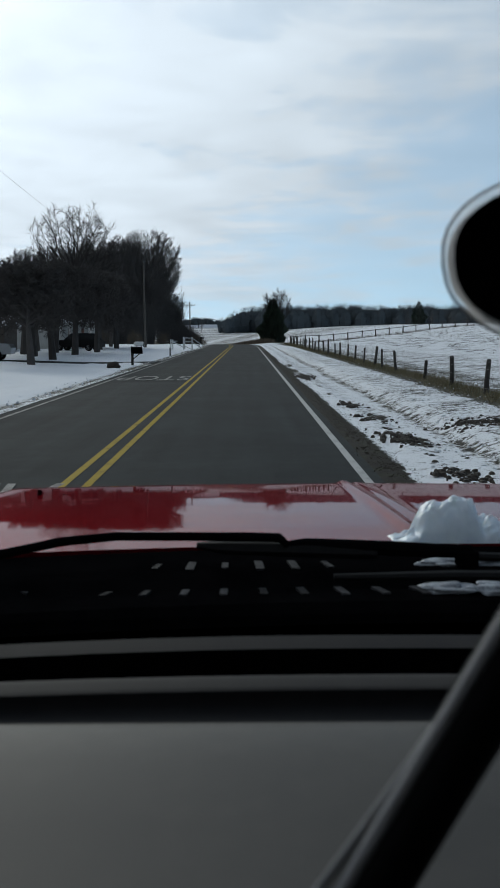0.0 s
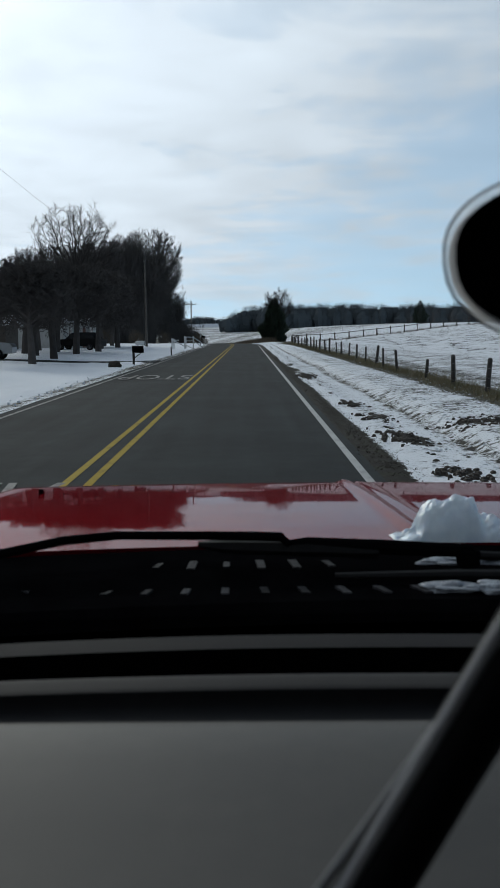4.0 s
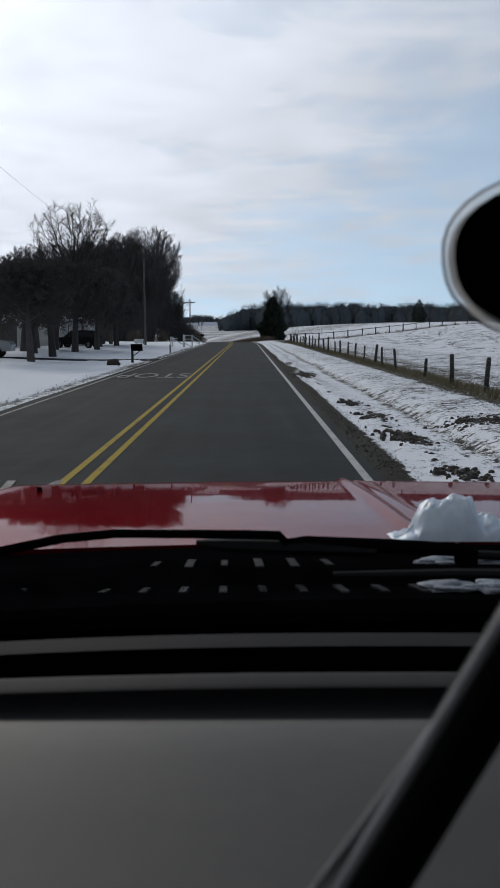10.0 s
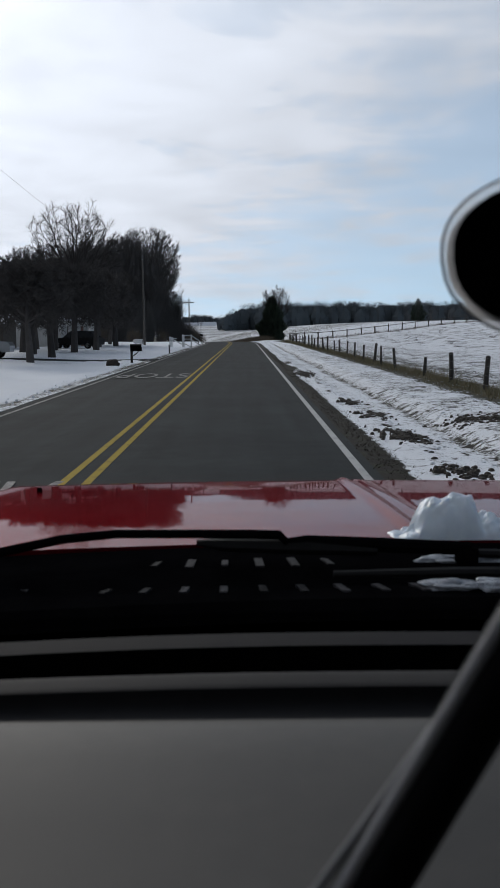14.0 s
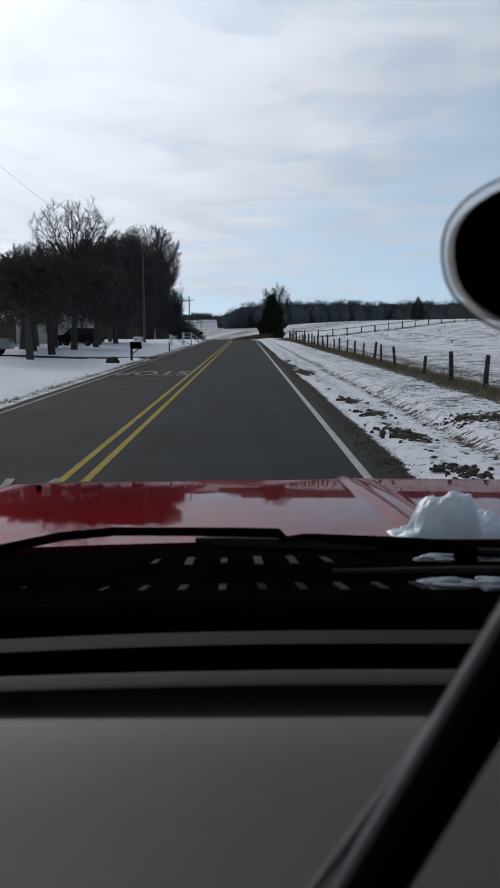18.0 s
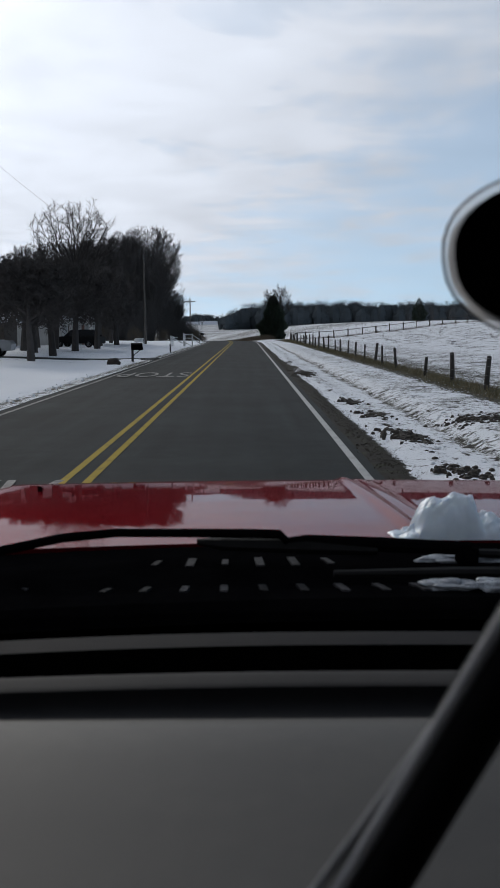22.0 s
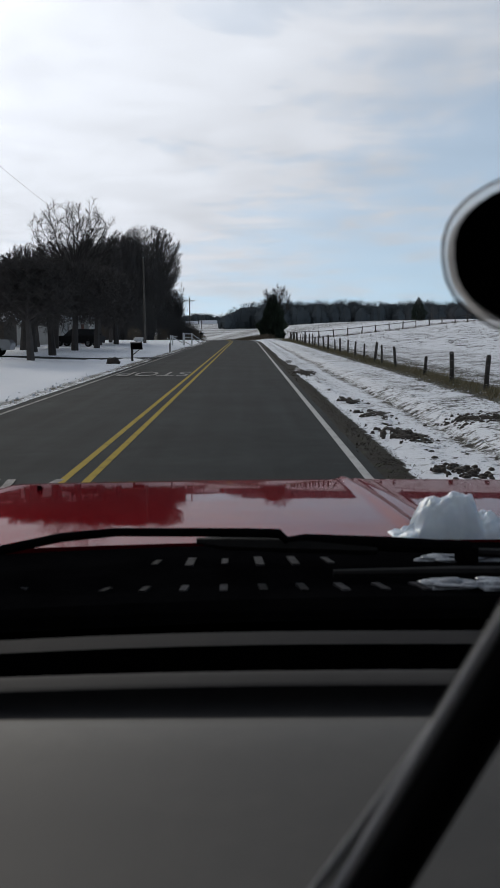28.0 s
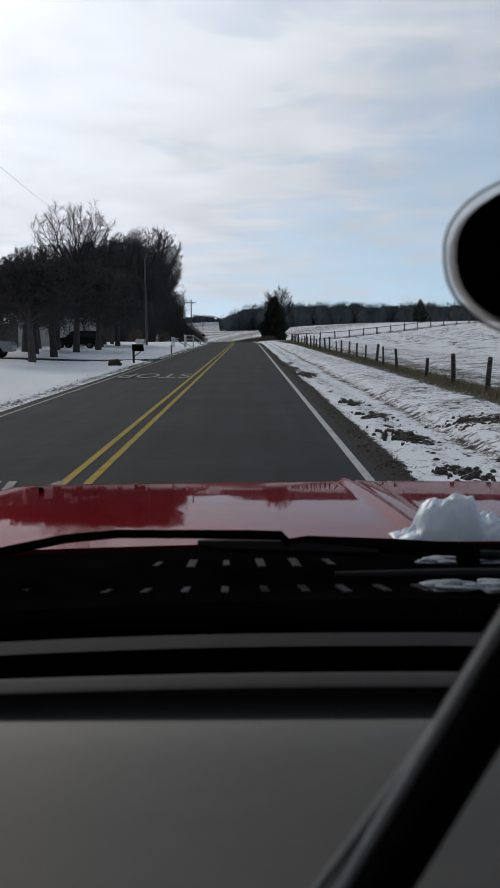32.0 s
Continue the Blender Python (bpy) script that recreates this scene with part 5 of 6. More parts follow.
hedge = [(7.3 + q * 56 + rnd.gauss(0, 0.3), 170 + 0.449 * q * 56 + rnd.gauss(0, 0.25)) for q in [rnd.random() for _ in range(420)]]
tagged(part("fence_grass", weeds_geo(14, hedge, 0.15, 0.5, 9, 0.25, 0.35, 0.014), "brush", None, "dead grass standing along the hill fence", False, False), category="grass", kind="stuff")


# ---- utility poles ----
def pole_thing(h=10.5):
    t = thing("utility_pole", "weathered wooden utility pole with a crossarm", "utility pole", (0, 0, 0), "poles along the road")
    part("shaft", Geo().tube([(0, 0, -0.3), (0, 0, h * 0.5), (0, 0, h)], [0.17, 0.14, 0.11], 12), "pole_wood", t, "", True)
    arm = part("crossarm", Geo().box((-1.15, -0.14, h - 0.75), (1.15, -0.02, h - 0.62), 0.01), "pole_wood", t)
    for k, x in enumerate((-1.05, -0.4, 0.4, 1.05)):
        part("insulator", Geo().tube([(x, -0.08, h - 0.62), (x, -0.08, h - 0.55), (x, -0.08, h - 0.48), (x, -0.08, h - 0.42)], [0.02, 0.055, 0.05, 0.02], 8), "sign_white", arm)
    part("insulator", Geo().tube([(0, 0, h), (0, 0, h + 0.12), (0, 0, h + 0.2)], [0.03, 0.055, 0.02], 8), "sign_white", t)
    for s in (-1, 1):
        part("brace", Geo().tube([(0, -0.13, h - 1.35), (s * 0.65, -0.1, h - 0.74)], 0.018, 5), "steel", t)
    return t


pole = pole_thing()
pole_spots = [(-12.3, 232), (-7.8, -5), (-7.6, -85), (-6.9, -165), (-8.9, -235), (-9, -318), (-30, 330), (-60, 430)]
pole.matrix_basis = pose(*pole_spots[0], height(*pole_spots[0]), 0, 0, 10)
for k, (x, y) in enumerate(pole_spots[1:]):
    place(pole, x, y, 1.0, 6)
service = thing("utility_pole", "plain wooden service pole in front of the grove", "utility pole", (-11.0, 116, height(-11.0, 116)))
part("shaft", Geo().tube([(0, 0, -0.2), (-0.05, 0, 4.8), (-0.12, 0, 9.4)], [0.14, 0.11, 0.085], 12), "pole_wood", service, "", True)
part("cap", Geo().tube([(-0.12, 0, 9.38), (-0.12, 0, 9.46)], 0.09, 8), "steel", service)
order = sorted([q for q in pole_spots if q[1] < 20], key=lambda q: q[1])
wires = thing("power_lines", "thin black power lines strung between the utility poles", "power line", (order[0][0], order[0][1], 10))
inv = Matrix.Translation((-order[0][0], -order[0][1], -10))
for off in (-1.05, 0.4, 1.05):
    for a, b in zip(order, order[1:]):
        za, zb = height(*a) + 10.1, height(*b) + 10.1
        pts = [((a[0] + (b[0] - a[0]) * t) + off, a[1] + (b[1] - a[1]) * t, za + (zb - za) * t - 4.2 * t * (1 - t)) for t in [k / 10 for k in range(11)]]
        part("wire", Geo().tube(pts, 0.009, 4, False), "rubber", wires, "", False, False).matrix_parent_inverse = inv


# service line down to the plain pole
a, b = Vector((-7.8, -5, height(-7.8, -5) + 9.6)), Vector((-11.12, 116, height(-11.0, 116) + 9.35))
part("wire", Geo().tube([a.lerp(b, k / 16) - Vector((0, 0, 7.6 * (k / 16) * (1 - k / 16))) for k in range(17)], 0.0045, 4, False), "rubber", wires, "", False, False).matrix_parent_inverse = inv


# ---- roadside furniture on the left ----
def mailbox(x, y, turn, mat="black_plastic", label="black mailbox on a wooden post by the road"):
    t = thing("mailbox", label, "mailbox", (x, y, height(x, y)), "roadside mailboxes")
    t.matrix_world = pose(x, y, height(x, y), 0, 0, turn)
    part("post", Geo().box((-0.06, -0.06, -0.2), (0.06, 0.06, 1.02), 0.006), "dark_wood", t)
    part("arm", Geo().box((-0.02, -0.05, 0.96), (0.58, 0.05, 1.05), 0.006), "dark_wood", t)
    part("brace", Geo().tube([(0.05, 0, 0.55), (0.42, 0, 0.98)], 0.03, 5), "dark_wood", t)
    out = [(-0.09, 0.0), (0.09, 0.0), (0.09, 0.13)] + [(0.09 * math.cos(a), 0.13 + 0.09 * math.sin(a)) for a in [math.pi * k / 8 for k in range(1, 8)]] + [(-0.09, 0.13)]
    box = part("box", Geo().prism([(p, q + 1.05) for p, q in out], "x", 0.02, 0.54), mat, t)
    part("door", Geo().prism([(p * 1.06, q * 1.04 + 1.048) for p, q in out], "x", 0.54, 0.555), mat, box)
    part("flag", Geo().box((0.30, -0.105, 1.12), (0.44, -0.095, 1.15)), "steel", box)
    return t


# the large one by the drive has a lighter sheet-metal top
big_box = mailbox(-5.75, 54.5, 0, label="large black mailbox with a rounded top on a wooden post")
for part_name, geo_, mat_ in (("top", Geo().prism([(0.15 * math.cos(a), 1.40 + 0.13 * math.sin(a)) for a in [math.pi * k / 10 for k in range(11)]], "x", -0.08, 0.54), "rubber"),
                              ("side_panel", Geo().box((-0.07, -0.15, 1.0), (0.53, 0.148, 1.402), 0.01), "black_plastic")):
    part(part_name, geo_, mat_, big_box)
big_box.matrix_basis = big_box.matrix_basis @ Matrix.Diagonal((0.95, 0.9, 0.66, 1))
mailbox(-7.2, 168, 0)
mailbox(-9.3, -24, 0)
reflector = thing("marker_post", "short grey marker post at the road edge", "post", (-5.35, 76, height(-5.35, 76)), "marker posts")
part("post", Geo().tube([(0, 0, -0.1), (0, 0, 0.5), (0, 0, 0.62)], [0.05, 0.05, 0.045], 8), "grey_wood", reflector)
part("cap", Geo().box((-0.06, -0.05, 0.50), (0.06, 0.05, 0.66), 0.01), "steel", reflector)
place(reflector, -5.6, 128, 1.0, 20)
place(reflector, -11.5, 119, 0.9, 70)

rail = thing("yard_fence", "white-painted rail fence with sloping rails beside a drive", "fence", (-6.4, 104, height(-6.4, 104)))
inv = Matrix.Translation((8.2, -74, 0))
for x, y, hh in ((-9.05, 73.0, 1.1), (-9.0, 75.0, 1.05), (-7.9, 74.6, 1.32), (-7.05, 74.8, 1.30), (-7.95, 77.5, 1.2)):
    part("post", Geo().box((x - 0.06, y - 0.06, -0.1), (x + 0.06, y + 0.06, hh), 0.01), "white_paint", rail).matrix_parent_inverse = inv
for a, b in (((-7.9, 74.6, 1.22), (-7.05, 74.8, 1.20)), ((-7.9, 74.6, 0.85), (-7.05, 74.8, 0.83)), ((-7.05, 74.8, 1.2), (-5.95, 75.2, 0.42)), ((-7.05, 74.8, 0.82), (-6.1, 75.2, 0.15)), ((-9.05, 73, 0.95), (-7.9, 74.6, 0.3)), ((-7.9, 74.6, 0.5), (-7.0, 72.4, 0.12)), ((-9.0, 75, 0.9), (-8.5, 75, 0.9))):
    part("rail", Geo().tube([a, b], 0.055, 4), "white_paint", rail).matrix_parent_inverse = inv

# yard mound, culvert stone and a small white box by the drive
tagged(part("yard_stone", lump([((-6.1, 49.5, 0.16), (0.30, 0.25, 0.20))], 4.0, 0.3, 2), "soil", None, "dark stone lying by the drive", True), category="stone")


# ---- far woods ----
def woods(name, label, spots, seed, mat="pine"):
    """Far trees in one sheet: stems and uneven crowns of small sprays."""
    rnd_ = random.Random(seed)
    g = Geo()
    for x, y, h in spots:
        z = height(x, y)
        r = h * rnd_.uniform(0.20, 0.32)
        g.tube([(x, y, z - 0.5), (x, y, z + h * 0.8)], [0.22, 0.1], 3, False)
        rings = []
        for j in range(7):
            v = j / 6
            q = r * 0.85 * math.sin(math.pi * (0.10 + 0.86 * v)) ** 0.7
            rings.append([(x + q * rnd_.uniform(0.6, 1.4) * math.cos(b), y + q * math.sin(b), z + h * (0.02 + 0.82 * v)) for b in [i * 0.8976 for i in range(7)]])
        g.grid([row + [row[0]] for row in rings])
        for k in range(rnd_.randint(7, 10)):
            a = rnd_.uniform(0, 6.28)
            q = r * rnd_.random() ** 0.5
            c_ = (x + q * math.cos(a), y + q * math.sin(a), z + h * rnd_.uniform(0.08, 0.95))
            tufts(g, rnd_, c_, 46, h * 0.024, (r * 0.65, r * 0.65, h * 0.12))
        tufts(g, rnd_, (x, y, z + h * 0.25), 14, h * 0.09, (r, r, h * 0.25))
    return tagged(part(name, g, mat, None, label, False, False), category="woods", kind="stuff")


rnd = random.Random(77)
spots = []
for _ in range(620):
    x = rnd.uniform(8, 175)
    spots.append((x, 500 + rnd.uniform(0, 50) + 0.1 * x, 12.6 + 2.0 * noise.noise((x * 0.09, 2.0, 0.0)) + rnd.uniform(-2.2, 1.8)))
for _ in range(120):
    x = rnd.uniform(-13, 30)
    spots.append((x, 500 + rnd.uniform(0, 60), rnd.uniform(9.5, 12.0) * smoothstep(-24, 2, x) + 1.0))
woods("far_woods", "dark strip of pine woods beyond the snowy field", spots, 1)
spots = [(x, 860 + rnd.uniform(0, 60), rnd.uniform(6.5, 8.5) + 2.6 * math.exp(-((x + 38) / 14) ** 2)) for x in [rnd.uniform(-130, 0) for _ in range(300)]]
woods("far_woods", "low dark woods on the distant hill", spots, 2)
spots = [(rnd.uniform(-260, -45), rnd.uniform(300, 420), rnd.uniform(9, 14)) for _ in range(200)]
woods("far_woods", "dark mixed woods behind the roadside houses", spots, 3)
spots = [(-60 + rnd.uniform(-14, 14) - 0.02 * y, y, rnd.uniform(9, 15)) for y in [rnd.uniform(-320, 220) for _ in range(220)]]
woods("far_woods", "bare brown woods behind the roadside houses", spots, 4, "brush")
spots = [(rnd.uniform(60, 420), -140 - rnd.uniform(0, 60) - 0.15 * k, rnd.uniform(9, 15)) for k in range(260)]
woods("far_woods", "bare brown woods across the field", spots, 5, "brush")
# bare crowns and a pine standing above the strip
w, c = grow(61, 15, 9, 0.6, 0.2, 3, 6, 0.3)
far_tree = tree_thing("bare_tree", "distant bare tree at the edge of the woods", w, c, (92, 470, height(92, 470)), group="field edge trees")
for x, y, s in ((84, 475, 0.9), (101, 480, 0.85), (76, 490, 0.8), (-22, 520, 0.55)):
    place(far_tree, x, y, s, x * 7)
w, c = cedar_geo(62, 8.5, 2.6, 3500)
hill_pine = tree_thing("pine_tree", "dark round-topped pine on the snowy hill", w, c, (38.8, 235, height(38.8, 235)), 0.62, mats=("bark", "cedar"))


# ---- buildings ----
def building(name, label, at, turn, size, wall, roof_mat, windows=(), roof_h=1.6, category="house", eave=0.4, doors=()):
    lx, ly, lz = size
    t = thing(name, label, category, at)
    t.matrix_world = pose(*at, 0, 0, turn)
    body = part("wall", Geo().prism([(-ly / 2, -0.3), (ly / 2, -0.3), (ly / 2, lz), (0, lz + roof_h), (-ly / 2, lz)], "x", -lx / 2, lx / 2), wall, t)
    for s in (-1, 1):
        e = ly / 2 + eave
        drop = eave * roof_h / (ly / 2)
        out = [(s * e, lz - drop + 0.02), (0, lz + roof_h + 0.02), (0, lz + roof_h + 0.20), (s * e, lz - drop + 0.20)]
        part("roof", Geo().prism(out, "x", -lx / 2 - eave, lx / 2 + eave), roof_mat, t, "snow-covered roof")
    for side, pos, wz, ww, wh in windows:
        fy = side * (ly / 2)
        wob = part("window", Geo().box((pos - ww / 2 - 0.07, fy - 0.05, wz - 0.07), (pos + ww / 2 + 0.07, fy + 0.05, wz + wh + 0.07)), "white_paint", t)
        part("pane", Geo().box((pos - ww / 2, fy - 0.06, wz), (pos + ww / 2, fy + 0.06, wz + wh)), "dark_glass", wob)
    for side, pos in doors:
        fy = side * (ly / 2)
        part("door", Geo().box((pos - 0.45, fy - 0.06, 0), (pos + 0.45, fy + 0.06, 2.05), 0.01), "brick", t)
    return t


building("barn", "long low barn with a snowy white roof in the far field", (-29, 800, height(-29, 800)), 6, (13, 8, 1.2), "siding", "snow", roof_h=2.6, category="barn")
building("barn", "small grey barn in the far field", (-42, 810, height(-42, 810)), 6, (9, 7, 1.2), "siding", "snow", roof_h=2.2, category="barn")
building("house", "white-sided single-storey house behind the grove", (-40, 160, height(-40, 160)), 4, (12, 8, 2.7), "siding", "snow", ((-1, -3, 0.9, 1.0, 1.2), (-1, 3, 0.9, 1.0, 1.2)), doors=((-1, 0),))
building("house", "white-sided house with a snowy roof among yard trees", (-20.6, 106, height(-20.6, 106)), 84, (13, 8, 2.7), "siding", "snow", ((-1, -4, 0.9, 1.0, 1.2), (-1, -1.5, .9, 1, 1.2), (-1, 4, 0.9, 1.2, 1.2)), doors=((-1, 1.2),))
building("house", "low brick house with a snowy roof across from the field", (-27, -70, height(-27, -70)), 84, (15, 9, 2.7), "brick", "snow", ((-1, -5, 0.9, 1.2, 1.2), (-1, -2, 0.9, 1.2, 1.2), (-1, 4, 0.9, 1.6, 1.2)), doors=((-1, 1.2),))

building("house", "brown-sided house wing with a snowy roof beside the yard", (-23.4, 92, height(-23.4, 92)), 0, (5.8, 5, 2.3), "brown_siding", "snow", ((-1, 1.6, 0.9, 0.8, 1.0),), roof_h=1.1)

# yard trees before the house: tall hardwoods, and a row of low dense-twigged ones along the road


def fan_tree(seed, h, r, leaders=30, trunk_r=0.42):
    """A hardwood that forks at a third of its height into limbs fanning out to a broad round head of fine twigs."""
    rnd_ = random.Random(seed)
    wood_, crown_ = Geo(), Geo()
    fork = 0.30 * h
    wood_.tube([(0, 0, -0.2), (0.05, 0, fork * 0.6), (0, 0.05, fork * 1.15), (0.1, 0, h * 0.60), (0.0, 0.1, h * 0.80)], [trunk_r, trunk_r * 0.85, trunk_r * 0.62, trunk_r * 0.30, 0.03], 9, False)

    def jit(k):
        return Vector((rnd_.gauss(0, k), rnd_.gauss(0, k), rnd_.gauss(0, k * 0.6)))

    for k in range(leaders):
        a_ = k * 2.39996 + rnd_.uniform(-0.3, 0.3)
        f = (k + 0.5) / leaders
        reach = (1 - f * f) ** 0.5 * rnd_.uniform(0.86, 1.04)
        tip = Vector((r * reach * math.cos(a_), r * reach * math.sin(a_), h * (0.60 + 0.38 * f ** 0.6) * rnd_.uniform(0.96, 1.01)))
        root = Vector((0, 0, fork * (0.85 + 1.0 * f) * rnd_.uniform(0.9, 1.1)))
        pts = []
        for i in range(7):
            t = i / 6
            out = t ** (1.0 - 0.25 * (1 - f))
            pts.append(Vector((tip.x * out, tip.y * out, root.z + (tip.z - root.z) * t ** 1.02)) + jit(0.16) * min(1, t * 3))
        w0 = trunk_r * rnd_.uniform(0.17, 0.30)
        rad = [max(0.022, w0 * (1 - 0.88 * i / 6)) for i in range(7)]
        wood_.tube(pts, rad, 5, False)
        for j in range(13):
            t = 0.36 + 0.64 * ((j + rnd_.random()) / 13) ** 0.8
            i = min(5, int(t * 6))
            o = pts[i].lerp(pts[i + 1], min(1.0, t * 6 - i))
            d = ((pts[i + 1] - pts[i]).normalized() + jit(0.62) + Vector((0, 0, 0.12))).normalized()
            ln = h * rnd_.uniform(0.06, 0.125) * (1.15 - 0.45 * t)
            m1 = o + d * ln * 0.5 + jit(0.05)
            e1 = m1 + (d + jit(0.25)).normalized() * ln * 0.5
            crown_.tube([o, m1, e1], [0.026, 0.020, 0.012], 3, False)
            for b0 in (m1, m1.lerp(e1, 0.5), e1):
                for _ in range(3):
                    d2 = (d + jit(0.75) + Vector((0, 0, 0.05))).normalized()
                    m2 = b0 + d2 * ln * 0.3
                    crown_.tube([b0, m2, m2 + (d2 + jit(0.4)).normalized() * ln * 0.25], [0.015, 0.012, 0.009], 3, False)
    return wood_, crown_


w, c = fan_tree(71, 16.4, 5.3)
yard_tree = tree_thing("bare_tree", "tall bare hardwood in the snowy yard", w, c, (-20.2, 125, height(-20.2, 125)), 1.0, group="yard trees", mats=("dark_limb", "dark_limb"))
for x, y, s in ((-28, 140, 0.55), (-32, 122, 0.6), (-33, 90, 0.6), (-16, -20, 0.9), (-17, -95, 0.8), (-14, -110, 0.7), (-24, 155, 0.6)):
    place(yard_tree, x, y, s, x * 31)
w, c = grow(72, 6.7, 17, 0.92, 0.08, 4, 8, 0.26, 0.48, 0.4, fine=0.021)
low_tree = tree_thing("bare_tree", "low bare yard tree with a dense dark crown of twigs", w, c, (-10.4, 51.5, height(-10.4, 51.5)), 0.84, group="row of yard trees", mats=("dark_twig", "dark_twig"))
for x, y, s, q in ((-16.8, 64, 1.0, 15), (-13.6, 68, 1.0, 75), (-16.0, 76, 1.1, 230), (-14.6, 81, 1.1, 190), (-17.6, 89, 1.15, 20), (-15.0, 108, 1.15, 120), (-11.1, 61, 0.96, 40), (-12.1, 75, 1.08, 150), (-11.8, 84, 1.1, 260), (-13.4, 97, 1.15, 310), (-12.6, 103, 1.15, 80), (-14.5, 44, 0.9, 200), (-11.5, 31, 0.8, 170), (-13.4, 110, 0.95, 60), (-15.5, 121, 1.0, 130)):
    place(low_tree, x, y, s, q)

# the great bare oak behind, with its cedars
w, c = grow(81, 25, 12, 0.72, 0.16, 4, 5, 0.55, 0.22, 0.4)
tree_thing("oak_tree", "huge spreading bare oak at the field corner", w, c, (12.4, -12, height(12.4, -12)))
w, c = cedar_geo(82, 11, 3.2, 5000)
ev = tree_thing("cedar_tree", "dark green cedar beside the great bare oak", w, c, (9.8, -10, height(9.8, -10)), mats=("bark", "cedar"), group="cedars by the oak")
for x, y, s in ((20, -9, 0.8), (26, -7, 1.0), (31, -6, 0.95), (17, -11, 0.7)):
    place(ev, x, y, s, x * 17)


tank = thing("propane_tank", "small white tank standing in the shaded yard", "tank", (-12.2, 121, height(-12.2, 121)))
part("shell", Geo().tube([(-0.62, 0, 0.42), (-0.56, 0, 0.42), (-0.45, 0, 0.42), (0.45, 0, 0.42), (0.56, 0, 0.42), (0.62, 0, 0.42)], [0.06, 0.19, 0.25, 0.25, 0.19, 0.06], 16), "white_paint", tank, "", True)
for sx in (-0.3, 0.3):
    part("foot", Geo().box((sx - 0.04, -0.16, -0.05), (sx + 0.04, 0.16, 0.22)), "steel", tank)

# ---- blue bins, signs and the junction behind ----
def wheelie_bin(x, y, turn):
    t = thing("wheelie_bin", "blue plastic wheeled bin standing in roadside snow", "bin", (x, y, height(x, y)), "roadside bins")
    t.matrix_world = pose(x, y, height(x, y), 0, 0, turn)
    a, b = 0.24, 0.30
    part("body", Geo().add([(sx * k, sy * k, z) for z, k in ((0.08, a), (0.98, b)) for sx, sy in ((-1, -1), (1, -1), (1, 1), (-1, 1))], [(0, 3, 2, 1), (4, 5, 6, 7), (0, 1, 5, 4), (1, 2, 6, 5), (2, 3, 7, 6), (3, 0, 4, 7)]), "blue_bin", t)
    part("lid", Geo().box((-0.32, -0.34, 0.98), (0.32, 0.34, 1.06), 0.02), "blue_bin", t)
    part("handle", Geo().tube([(-0.25, 0.36, 0.98), (0.25, 0.36, 0.98)], 0.016, 6), "blue_bin", t)
    for s in (-1, 1):
        part("wheel", Geo().tube([(s * 0.20, 0.24, 0.10), (s * 0.26, 0.24, 0.10)], 0.10, 12), "rubber", t)
    return t


for x, y, r in ((-6.3, -120, 10), (-6.2, -95, -8), (-6.3, -92, 4), (-6.1, -38, 5), (-6.0, -36, 12), (-6.9, 300, 4), (-6.8, 285, -6)):
    wheelie_bin(x + bend(y), y, r)


def road_sign(x, y, diamond):
    t = thing("road_sign", "diamond warning sign on a steel post" if diamond else "white speed limit sign reading 45 on a post", "sign", (x, y, height(x, y)), "road signs")
    part("post", Geo().box((-0.03, -0.02, -0.2), (0.03, 0.02, 2.6)), "steel", t)
    s = 0.40
    out = [(0, 2.3 - s), (s, 2.3), (0, 2.3 + s), (-s, 2.3)] if diamond else [(-0.3, 1.95), (0.3, 1.95), (0.3, 2.65), (-0.3, 2.65)]
    part("panel", Geo().prism(out, "y", -0.035, -0.022), "sign_white", t)
    if not diamond:
        for body, size, z in (("SPEED", 0.13, 2.52), ("LIMIT", 0.13, 2.40), ("45", 0.36, 2.06)):
            cu = bpy.data.curves.new("word", "FONT")
            cu.body, cu.size, cu.align_x, cu.extrude = body, size, "CENTER", 0.002
            tmp = new("word", cu)
            me = bpy.data.meshes.new_from_object(tmp.evaluated_get(bpy.context.evaluated_depsgraph_get()))
            bpy.data.objects.remove(tmp)
            for w_ in me.vertices:
                w_.co = Vector((w_.co.x, -0.038 - w_.co.z, w_.co.y + z))
            me.materials.clear()
            me.materials.append(M["sign_black"])
            o = new("sign_word", me)
            o.parent = t
            tagged(o, "black word " + body)


road_sign(-6.9, 21.5, True)
road_sign(5.2, -238, False)
w, c = grow(91, 11, 8, 0.7, 0.2, 4, 4, 0.2)
jt = tree_thing("bare_tree", "bare tree at the field edge near the junction", w, c, (60, -150, height(60, -150)), group="field edge trees")
for x, y, s in ((72, -154, 1.1), (85, -150, 0.9), (97, -158, 1.2), (112, -155, 1.0), (-30, -200, 1.0), (-26, -214, 0.9), (-34, -180, 1.1)):
    place(jt, x, y, s, x * 13)
building("barn", "long white poultry barn across the snowy field", (60, -175, height(60, -175)), 8, (46, 9, 2.6), "siding", "snow", roof_h=1.6, category="barn")
building("shed", "blue-roofed open shed across the snowy field", (98, -182, height(98, -182)), 5, (14, 8, 3.2), "grey_wood", "silver_paint", roof_h=2.2, category="shed")


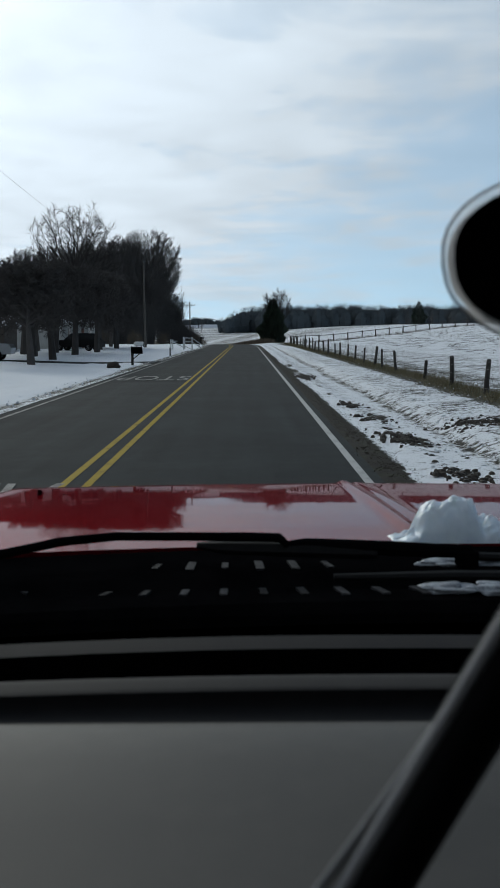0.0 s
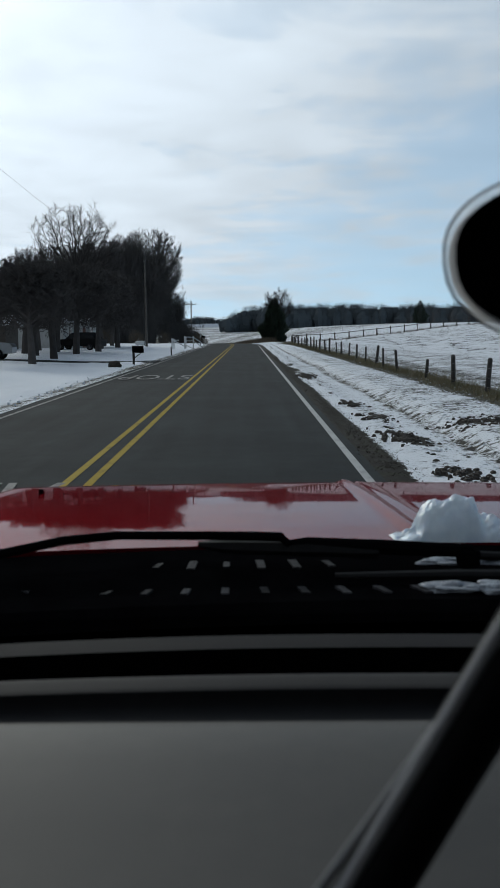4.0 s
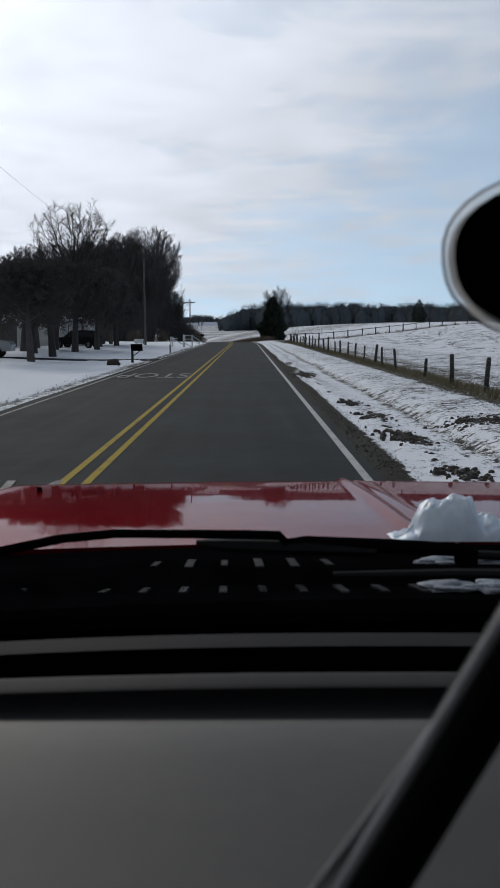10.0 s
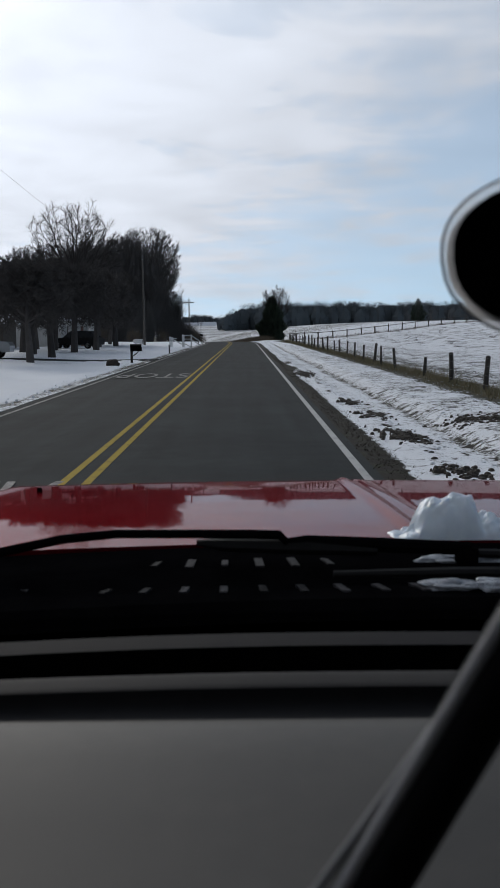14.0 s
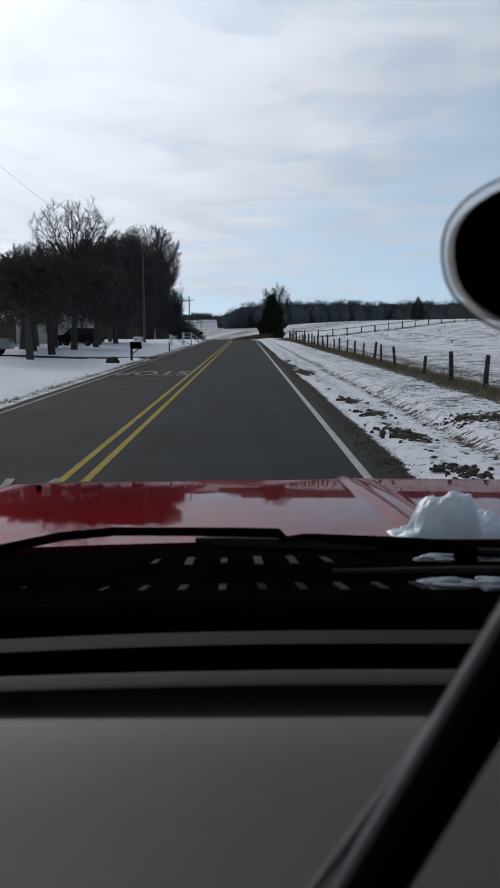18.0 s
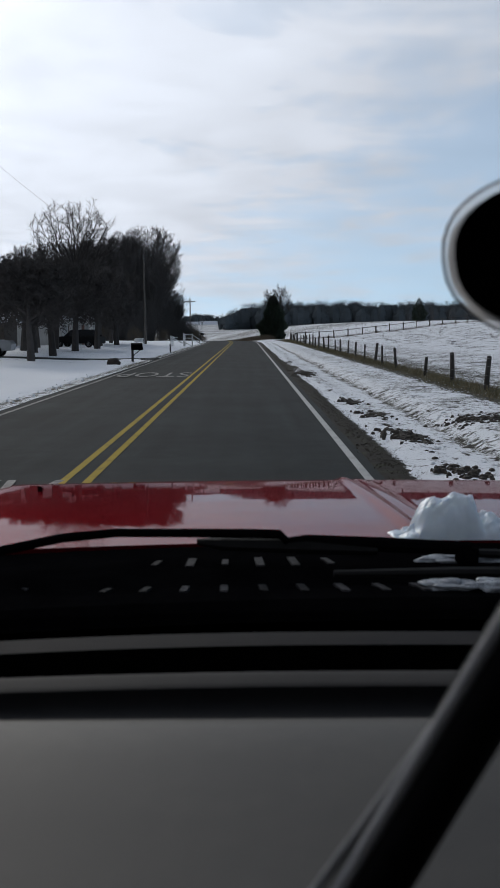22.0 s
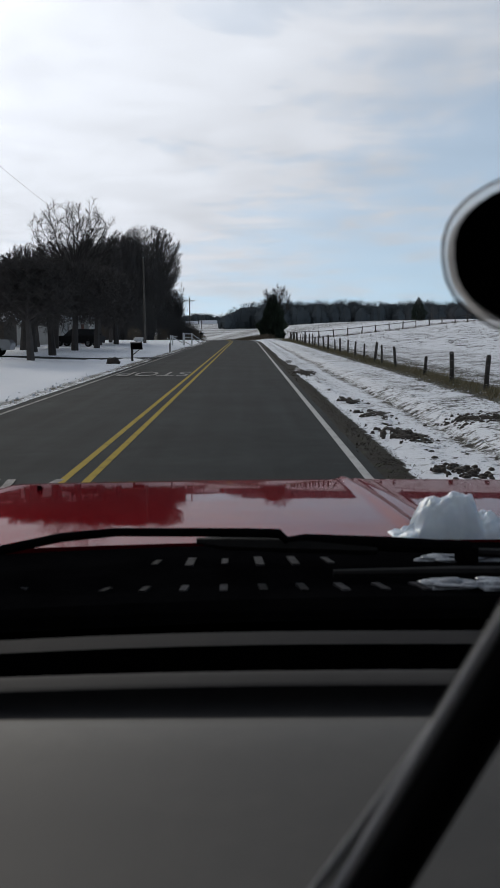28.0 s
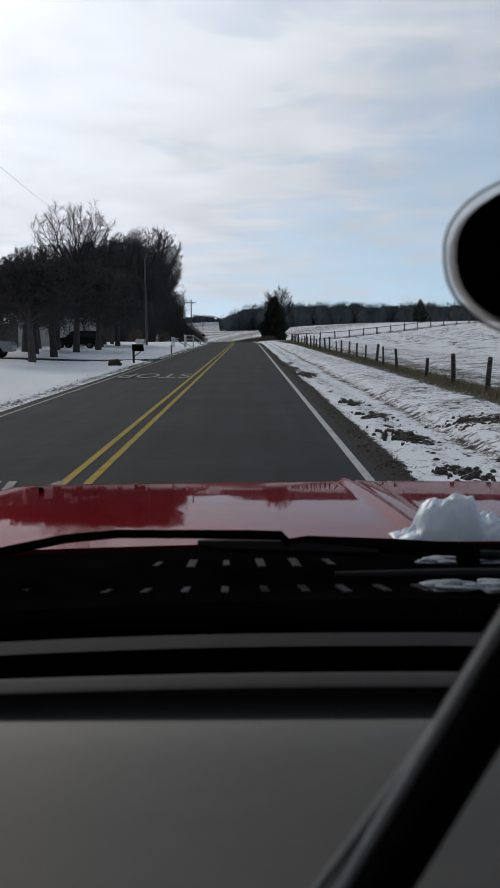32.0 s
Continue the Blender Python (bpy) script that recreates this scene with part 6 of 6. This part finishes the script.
def signal():
    """Four-way signal hung from a span wire, two lenses lit or dark on each face."""
    t = thing("traffic_signal", "yellow four-way traffic signal hung on a span wire, red lit", "traffic light", (-3.2, -334, 5.2))
    part("hanger", Geo().tube([(0, 0, 0.95), (0, 0, 1.35)], 0.03, 8), "steel", t)
    part("hub", Geo().box((-0.12, -0.12, 0.85), (0.12, 0.12, 0.95), 0.01), "steel", t)
    for k in range(4):
        a = math.pi / 2 * k
        d, sd = Vector((math.cos(a), math.sin(a), 0)), Vector((-math.sin(a), math.cos(a), 0))
        part("strut", Geo().tube([d * 0.17 + Vector((0, 0, -0.1)), d * 0.17 + Vector((0, 0, 0.9))], 0.025, 6), "steel", t)
        for z in (0.66, 0.0):
            c0 = d * 0.25 + Vector((0, 0, z))
            h = part("head", Geo().tube([c0 - d * 0.10, c0 + d * 0.10], 0.19, 12), "signal_yellow", t)
            part("lens", Geo().tube([c0 + d * 0.10, c0 + d * 0.115], 0.14, 16), "lit_red" if k == 1 and z > 0 else "dark_glass", h)
            ring = []
            g2 = Geo()
            for ln in (0.10, 0.34):
                ring.append([c0 + d * ln + (sd * math.cos(b) + Vector((0, 0, 1)) * math.sin(b)) * 0.165 for b in [-0.5 + (math.pi + 1.0) * j / 14 for j in range(15)]])
            ring += [[p + (p - c0 - d * (p - c0).dot(d)).normalized() * 0.012 for p in ring[1]], [p + (p - c0 - d * (p - c0).dot(d)).normalized() * 0.012 for p in ring[0]]]
            part("visor", g2.grid(ring), "signal_yellow", h)
    w_ = thing("span_wire", "black span wire carrying the traffic signal", "wire", (-14, -342, 7.4))
    part("cable", Geo().tube([(0, 0, 0), (5, 3.5, -0.6), (10.8, 8, -0.85), (18, 13, -0.4), (26, 19, 0)], 0.012, 6, False), "rubber", w_)
    for x, y in ((-14, -342), (12, -323)):
        part("pole", Geo().tube([(x + 14, y + 342, -7.6), (x + 14, y + 342, 0.6)], [0.16, 0.11], 10), "pole_wood", w_)


signal()


# ---- parked vehicles in the yards ----
def parked(x, y, turn, mat, label):
    t = thing("parked_car", label, "car", (x, y, height(x, y)), "parked cars")
    t.matrix_world = pose(x, y, height(x, y) + 0.02, 0, 0, turn)
    part("body", Geo().prism([(-2.2, 0.35), (2.2, 0.35), (2.25, 0.7), (2.1, 0.9), (1.1, 0.98), (-2.0, 1.0), (-2.25, 0.85)], "x", -0.85, 0.85), mat, t)
    part("cabin", Geo().prism([(1.05, 0.97), (0.4, 1.5), (-1.3, 1.52), (-1.95, 1.0)], "x", -0.72, 0.72), "dark_glass", t)
    part("roof", Geo().prism([(0.42, 1.49), (0.3, 1.55), (-1.2, 1.57), (-1.32, 1.51)], "x", -0.70, 0.70), mat, t)
    for sx in (-0.8, 0.8):
        for sy in (-1.35, 1.4):
            wh = part("wheel", Geo().tube([(sx - 0.1, sy, 0.33), (sx + 0.1, sy, 0.33)], 0.2, 14), "steel", t)
            part("tyre", Geo().tube([(sx - 0.1, sy, 0.33), (sx, sy, 0.33), (sx + 0.1, sy, 0.33)], [0.31, 0.33, 0.31], 18), "rubber", wh)


parked(-14.9, 57.6, -86, "silver_paint", "silver car parked in the snowy yard")
parked(-16, -60, 85, "rubber", "dark car parked in front of the brick house")
parked(-14.6, 92, 75, "rubber", "dark car parked before the white-sided house")


# ---- farther along the road: mailboxes, yard trees, pines, a house and a lamp pole ----
for y in (205, 222, 236, 318):
    mailbox(bend(y) - 7.0, y, 0)
building("house", "brick house with a snowy roof and carport by the bend", (bend(300) - 30, 300, height(bend(300) - 30, 300)), 86, (15, 9, 2.7), "brick", "snow", ((-1, -5, 0.9, 1.2, 1.2), (-1, 3, 0.9, 1.6, 1.2)), doors=((-1, 0),))
for y, off, s in ((318, -13, 1.1), (330, -15, 1.0), (262, -16, 0.8), (345, -12, 0.9)):
    place(yard_tree, bend(y) + off, y, s, y * 3)
for y, off, s in ((322, -17, 1.5), (336, -19, 1.6), (270, -20, 1.3)):
    place(hill_pine, bend(y) + off, y, s, y * 5)
parked(bend(312) - 17, 312, 80, "silver_paint", "silver car parked in front of the brick house")
lamp = thing("street_lamp", "wooden pole with a curved arm and yard lamp", "street lamp", (bend(255) - 9, 255, height(bend(255) - 9, 255)))
part("shaft", Geo().tube([(0, 0, -0.2), (0, 0, 9.5)], [0.15, 0.1], 10), "pole_wood", lamp, "", True)
part("arm", Geo().tube([(0, 0, 6.9), (-0.8, 0, 7.5), (-1.9, 0, 7.6)], 0.03, 6), "steel", lamp)
part("lamp_head", Geo().tube([(-1.9, 0, 7.62), (-1.9, 0, 7.5), (-1.9, 0, 7.35)], [0.06, 0.14, 0.17], 12), "steel", lamp)
part("crossarm", Geo().box((-1.1, -0.14, 8.8), (1.1, -0.03, 8.92), 0.01), "pole_wood", lamp)
